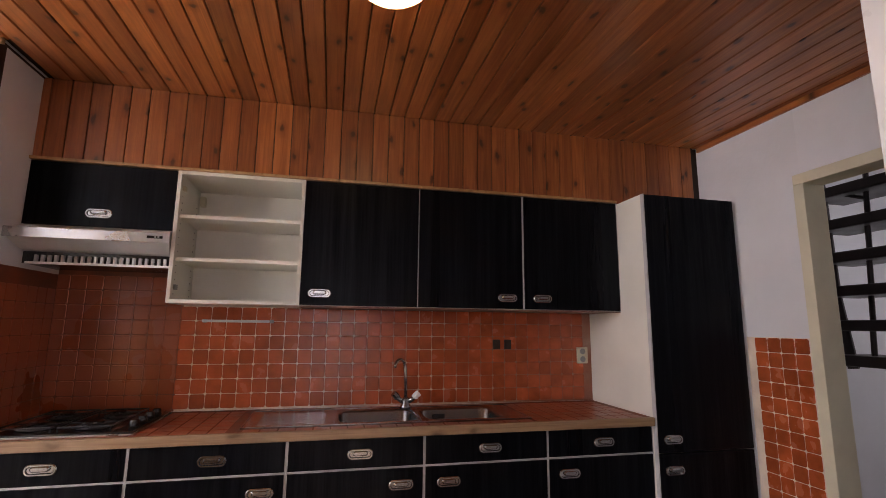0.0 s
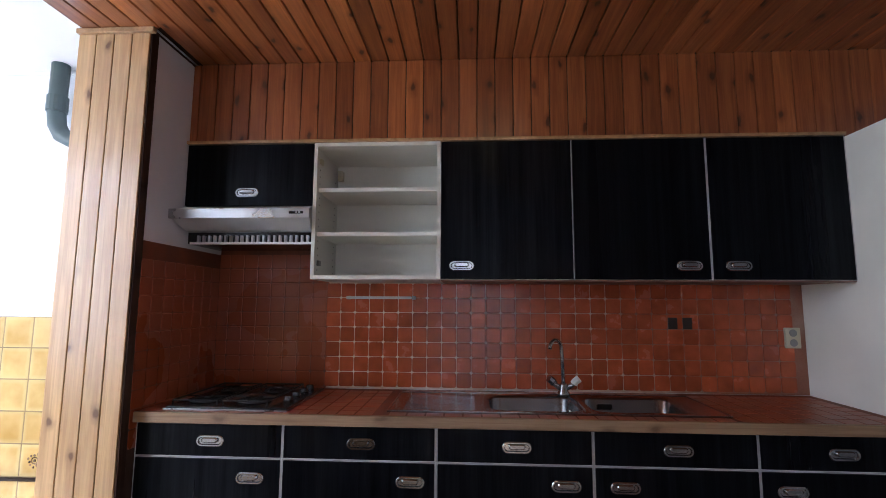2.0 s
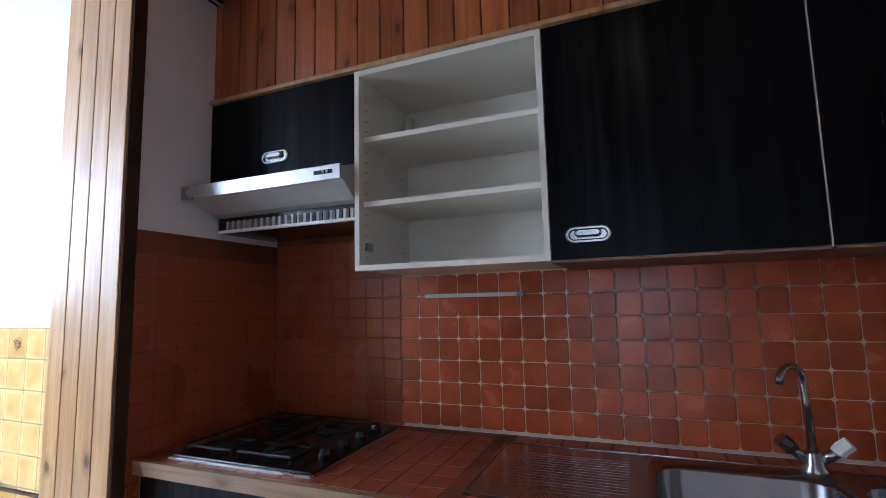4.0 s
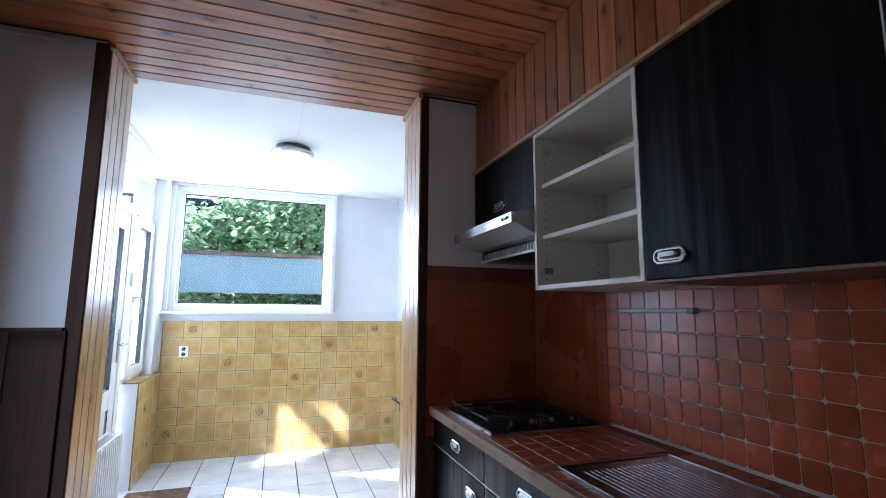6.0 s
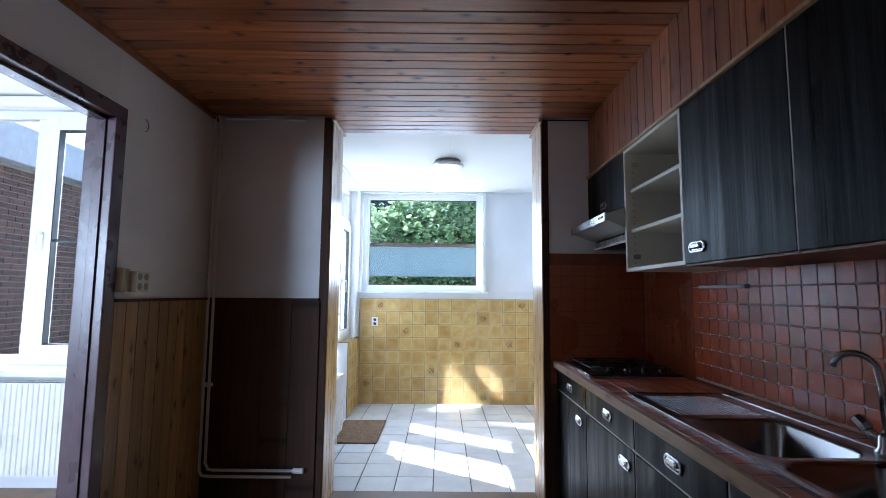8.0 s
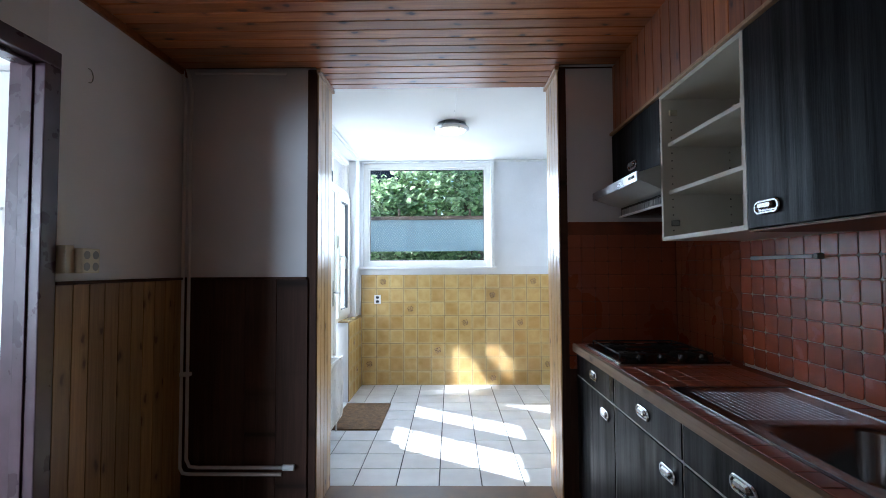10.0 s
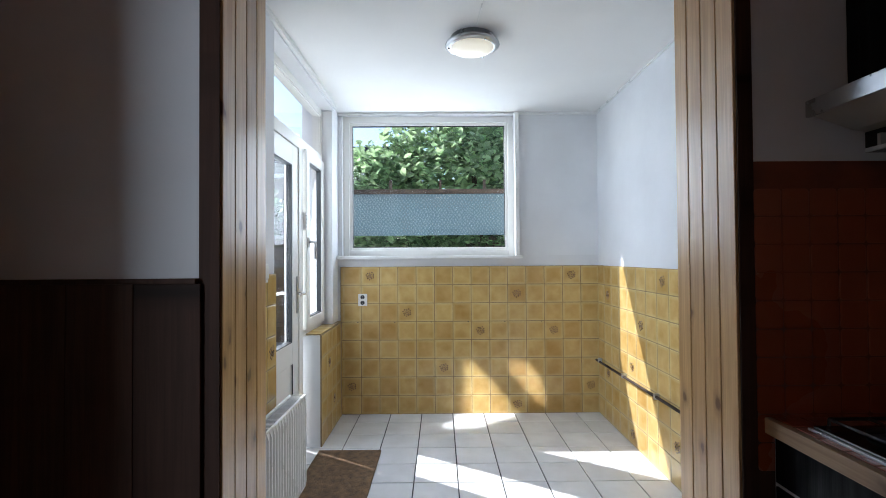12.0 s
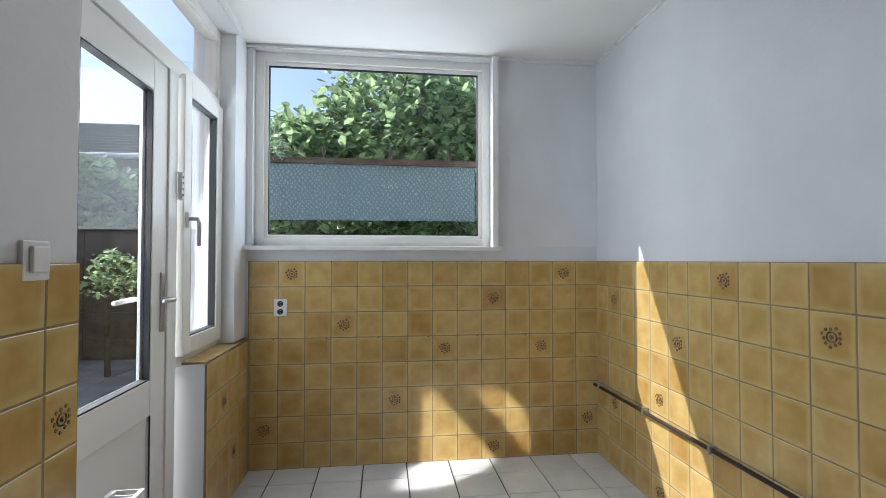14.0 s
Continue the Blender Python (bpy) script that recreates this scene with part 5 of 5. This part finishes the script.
def plank_fence(label, x0, y0, x1, y1, h):
    c = thing("fence", label, "fence", ((x0 + x1) / 2, (y0 + y1) / 2, -0.12))
    d = Vector((x1 - x0, y1 - y0, 0))
    n = int(d.length / 0.15)
    me = mesh_of("plank", boxes((-0.07, 0.07, -0.01, 0.01, 0, h), bevel=0.003), FENCE)
    for k in range(n):
        o = new("plank", me)
        o.parent = c
        o.matrix_parent_inverse = c.matrix_world.inverted()
        p = Vector((x0, y0, -0.12)) + d * ((k + 0.5) / n)
        o.matrix_basis = pose(p.x, p.y, p.z, 0, 0, math.degrees(math.atan2(d.y, d.x)))
    me = boxes((-d.length / 2, d.length / 2, 0.011, 0.05, h * 0.3, h * 0.3 + 0.07), (-d.length / 2, d.length / 2, 0.011, 0.05, h * 0.8, h * 0.8 + 0.07))
    part("rail", me, FENCE, c).matrix_basis = pose((x0 + x1) / 2, (y0 + y1) / 2, -0.12, 0, 0, math.degrees(math.atan2(d.y, d.x)))
    return c


c = thing("fence", "weathered brown fence of broad horizontal boards", "fence", (-7.6, -1.45, -0.12))
me = mesh_of("board", boxes((-0.014, 0.014, -0.785, 0.785, 0, 0.335), bevel=0.004), FENCE)
for k in range(3):
    for r in range(5):
        o = new("board", me)
        o.parent = c
        o.matrix_parent_inverse = c.matrix_world.inverted()
        o.matrix_basis = pose(-7.6, -3.02 + k * 1.58, -0.12 + r * 0.343)
for k in range(4):
    part("post", boxes((-7.66, -7.615, -3.85 + k * 1.58, -3.77 + k * 1.58, -0.12, 1.63), bevel=0.005), FENCE, c)
part("cap_rail", boxes((-7.65, -7.56, -3.82, 0.95, 1.6, 1.635), bevel=0.004), MORTAR, c, "grey cap along the top")
plank_fence("weathered dark plank fence behind the fig tree", -7.6, 1.0, -7.6, 6.0, 2.0)


def shed(label, x0, x1, y0, y1, h, ridge, mat_wall):
    """A shed with plank or brick wall, overhanging pitched roof and fascia."""
    c = thing("shed", label, "shed", ((x0 + x1) / 2, (y0 + y1) / 2, -0.12))
    part("wall", boxes((x0, x1, y0, y1, -0.12, h)), mat_wall, c)
    bm = bmesh.new()
    xm = (x0 + x1) / 2
    a = [bm.verts.new((x, y0 - 0.2, z)) for x, z in ((x0 - 0.25, h - 0.1), (xm, ridge), (x1 + 0.25, h - 0.1), (x1 + 0.25, h - 0.02), (xm, ridge + 0.1), (x0 - 0.25, h - 0.02))]
    b = [bm.verts.new((v.co.x, y1 + 0.2, v.co.z)) for v in a]
    for k in range(6):
        bm.faces.new((a[k], a[(k + 1) % 6], b[(k + 1) % 6], b[k]))
    bm.faces.new((a[0], a[1], a[4], a[5])), bm.faces.new((a[1], a[2], a[3], a[4])), bm.faces.new((b[5], b[4], b[1], b[0])), bm.faces.new((b[4], b[3], b[2], b[1]))
    part("roof", bm, ROOF, c, "dark tiled pitched roof")
    bm = bmesh.new()
    n = 12
    for k in range(n):
        t = k / n
        box(bm, x1 + 0.25 + (xm - x1 - 0.25) * t - 0.02, x1 + 0.25 + (xm - x1 - 0.25) * t + 0.01, y0 - 0.2, y1 + 0.2, h - 0.02 + (ridge + 0.12 - h) * t, h + 0.02 + (ridge + 0.12 - h) * t)
    part("tile_course", bm, ROOF, c)
    part("gutter", tube(bmesh.new(), [(x1 + 0.29, y0 - 0.2, h - 0.05), (x1 + 0.29, y1 + 0.2, h - 0.05)], 0.05, 10), ALU, c, "pale gutter")
    return c


shed("dark wooden shed with tiled roof beyond the fence", -12.5, -9.4, -6.0, 0.4, 2.9, 3.75, FENCE)
shed("dark brick outbuilding behind the fig tree", -13.5, -9.6, 2.4, 8.0, 2.6, 4.6, BRICK)

# neighbour's brick extension seen through the living room window
c = thing("neighbour_house", "neighbour's brown brick extension with white roof edge", "house", (-5.8, -5.4, -0.12))
part("wall", boxes((-8.2, -3.2, -7.0, -3.93, -0.12, 2.9)), MORTAR, c, "mortar behind brown bricks")
part("roof_edge", boxes((-8.4, -3.0, -7.2, -3.75, 2.9, 3.4), bevel=0.02), ALU, c, "broad white roof edge")
bm = bmesh.new()
for r in range(38):
    for k in range(23):
        x = -8.2 + k * 0.22 + (0.11 if r % 2 else 0)
        box(bm, x + 0.005, min(x + 0.215, -3.195), -3.93, -3.918, -0.1 + r * 0.078, -0.1 + r * 0.078 + 0.066)
    for k in range(13):
        y = -7.0 + k * 0.22 + (0.11 if r % 2 else 0)
        box(bm, -3.2, -3.188, y + 0.005, min(y + 0.215, -3.92), -0.1 + r * 0.078, -0.1 + r * 0.078 + 0.066)
tagged(part("brickwork", bm, BRICK, c, "brown bricks"), kind="stuff")

# unseen upper storey of the house, added for the glint lamp below its window
up = thing("upper_storey", "brick upper storey of the house above the yard", "house", (-1.9, -1.6, 2.8))
part("wall", boxes((-1.68, -1.45, -3.7, -1.75, 2.8, 5.4), (-1.68, -1.45, -0.85, 3.1, 2.8, 5.4), (-1.68, -1.45, -1.75, -0.85, 2.8, 3.1), (-1.68, -1.45, -1.75, -0.85, 4.0, 5.4)), BRICK, up)
part("window_frame", bevelled(frame_of(bmesh.new(), "y", -1.75, -0.85, 3.1, 4.0, -1.66, -1.6, 0.06)), PVC, up)
pane("pane", up, (-1.63, -1.624, -1.69, -0.91, 3.16, 3.94))

# ---- tiles ----
def wall_tiles(parent, me, origin, right, up, cols, rows, pitch, turn, skip=(), name="tile"):
    """Rows of tiles as parts of a wall; origin is the middle of the first tile."""
    made = {}
    for r in range(rows):
        for k in range(cols):
            if (k, r) in skip:
                continue
            o = new(name, me)
            p = Vector(origin) + Vector(right) * (k * pitch) + Vector(up) * (r * pitch)
            o.parent, o.matrix_basis = parent, pose(p.x, p.y, p.z, 0, 0, turn)
            made[k, r] = o
    return made


# ochre tiles of the utility room, 8 courses
YP = 0.1515
structure("tile_bed", boxes((XB, XB + 0.0098, BL, BR, 0, 8 * YP), (XB + 0.0098, XK0, BR - 0.0098, BR, 0, 8 * YP), (-2.475, XK0, BL, BL + 0.0098, 0, 8 * YP), (XB + 0.0098, -3.36, 0.722, 0.7318, 0, 0.757), (XB + 0.0098, -3.37, 0.60, 0.722, 0.757, 0.7668)), YEL_GROUT, "brown grout between ochre tiles", "tiles")
YT = tile_mesh("ochre_tile", YP - 0.0024, YP - 0.0024, 0.006, 0.002, YEL_TILE, 0.003)
ym = lambda w, h: tile_mesh("ochre_tile", w, h, 0.006, 0.002, YEL_TILE, 0.003)


def ornament():
    """A raised round medallion: eye, ring and a wreath of small leaves."""
    bm = bmesh.new()
    lathe(bm, [(0.007, 0), (0.007, 0.0015), (0.003, 0.0025)], 10)
    tube(bm, [(0.0165 * math.cos(a), 0.015 * math.sin(a), 0.0) for a in (2 * math.pi * k / 16 for k in range(17))], 0.003, 5)
    for k in range(11):
        a = 2 * math.pi * k / 11
        r = 0.0265 + 0.004 * (k % 3)
        lathe(bm, [(0.0062, 0), (0.0045, 0.0016)], 7, (r * math.cos(a), 0.9 * r * math.sin(a), 0))
    return mesh_of("ornament", bm, FLOWER)


ORN = ornament()


def flowers(parent, made, at):
    for key in at:
        if key in made:
            o = new("ornament", ORN)
            o.parent = parent
            o.matrix_basis = made[key].matrix_basis @ pose(0, -0.0062, 0, 90, 0, 0)


z0 = YP / 2
m_ = wall_tiles(wall_back, YT, (XB + 0.005, BR - YP / 2 - 13 * YP, z0), (0, 1, 0), (0, 0, 1), 14, 8, YP, 90)
flowers(wall_back, m_, [(1, 7), (12, 7), (9, 6), (3, 5), (7, 4), (11, 4), (5, 2), (0, 1), (13, 1), (9, 0)])
for r in range(8):
    o = new("tile", bpy.data.meshes.get("edge_tile") or ym(0.018, YP - 0.003))
    o.parent, o.matrix_basis = wall_back, pose(XB + 0.005, BL + 0.014, z0 + r * YP, 0, 0, 90)
HOLE = mesh_of("screw_hole", lathe(bmesh.new(), [(0.004, 0), (0.004, 0.0012)], 8), SEAL)
for k in range(7):
    o = new("screw_hole", HOLE)
    o.parent, o.matrix_basis = wall_back, pose(XB + 0.011, 0.864 + k * 0.303, 5 * YP - 0.004, 0, 90)
m_ = wall_tiles(wall_utility_north, YT, (XB + 0.011 + YP / 2, BR - 0.005, z0), (1, 0, 0), (0, 0, 1), 16, 8, YP, 0)
flowers(wall_utility_north, m_, [(1, 6), (5, 5), (1, 2), (7, 7), (4, 3), (10, 6), (4, 0), (8, 1), (12, 3), (11, 0)])
m_ = wall_tiles(wall_side, YT, (-2.352 - YP / 2, BL + 0.005, z0), (1, 0, 0), (0, 0, 1), 6, 8, YP, 180)
NARROW = tile_mesh("narrow_tile", 0.119, YP - 0.003, 0.006, 0.002, YEL_TILE, 0.003)
for r in range(8):
    m_[0, r].data, m_[0, r].matrix_basis = NARROW, pose(-2.4135, BL + 0.005, z0 + r * YP, 0, 0, 180)
flowers(wall_side, m_, [(2, 7), (4, 3), (1, 1)])
o = new("ornament", ORN)
o.parent, o.matrix_basis = wall_side, m_[0, 5].matrix_basis @ pose(0, -0.0062, 0, 90)
m_ = wall_tiles(wall_side, YT, (-3.36 - YP / 2, 0.727, z0), (-1, 0, 0), (0, 0, 1), 4, 5, YP, 180)
flowers(wall_side, m_, [(1, 3), (2, 1)])
STT = tile_mesh("ledge_tile", YP - 0.003, 0.125, 0.006, 0.002, YEL_TILE, 0.003)
for k in range(3):
    o = new("tile", STT)
    o.parent, o.matrix_basis = wall_side, pose(-3.37 - YP / 2 - k * YP, 0.662, 0.762, -90)

# white floor tiles
FT = tile_mesh("floor_tile", 0.2405, 0.248, 0.008, 0.003, FLOOR_TILE, 0.002)
floor_u = bpy.data.objects["floor_utility"]
for i in range(10):
    for j in range(10):
        x, y = -3.334 + 0.1235 + (i - 3) * 0.247, 1.386 + 0.1275 + (j - 3) * 0.2545
        if y - 0.12 > BR or y + 0.13 < 0.58 or (y < 0.74 and x < -3.33):
            continue
        o = new("tile", FT)
        o.parent, o.matrix_basis = floor_u, pose(x, y, -0.0078, -90)

# small red tiles of the kitchen
RP = 0.0713
RT = tile_mesh("red_tile", RP - 0.0026, RP - 0.0026, 0.0022, 0.0085, RED_TILE, 0.0022)
structure("red_tile_bed", boxes((-0.75, 1.505, YN - 0.004, YN, CT, 1.40)), RED_GROUT, "pale grout between red tiles", "tiles")
structure("hall_tile_bed", boxes((XH - 0.004, XH, 2.021, YC, 0, 1.262)), PALE_GROUT, "pale grout between red tiles", "tiles")
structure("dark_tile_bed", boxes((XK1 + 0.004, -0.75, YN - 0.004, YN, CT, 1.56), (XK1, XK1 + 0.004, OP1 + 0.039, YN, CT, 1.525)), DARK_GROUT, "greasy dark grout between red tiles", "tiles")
zr = 0.886 + RP / 2 + 6 * RP
wall_tiles(wall_north, RT, (-0.758 + RP / 2, YN - 0.004, zr), (1, 0, 0), (0, 0, -1), 31, 7, RP, 0)
bm = bmesh.new()


def joined_tile(bm, p, turn):
    m = Matrix.Translation(p) @ pose(0, 0, 0, 0, 0, turn)
    vs = [bm.verts.new(m @ v.co) for v in RT.vertices]
    for f in RT.polygons:
        bm.faces.new([vs[i] for i in f.vertices])


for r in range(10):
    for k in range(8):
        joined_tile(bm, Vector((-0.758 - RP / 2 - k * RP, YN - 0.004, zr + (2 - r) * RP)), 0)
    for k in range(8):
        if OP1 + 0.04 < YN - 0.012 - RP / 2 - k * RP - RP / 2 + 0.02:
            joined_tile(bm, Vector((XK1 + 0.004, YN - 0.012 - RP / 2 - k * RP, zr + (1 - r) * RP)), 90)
far_tiles = bmesh.new()
for r in range(17):
    for k in range(4):
        joined_tile(far_tiles, Vector((XH - 0.004, 2.03 + RP / 2 + k * RP, 1.225 - r * RP)), -90)
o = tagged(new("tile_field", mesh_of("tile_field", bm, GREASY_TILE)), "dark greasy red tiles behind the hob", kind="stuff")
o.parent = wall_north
o = tagged(new("tile_field", mesh_of("tile_field", far_tiles, RED_TILE)), "red tiles beside the hall doorway", kind="stuff")
o.parent = wall_east
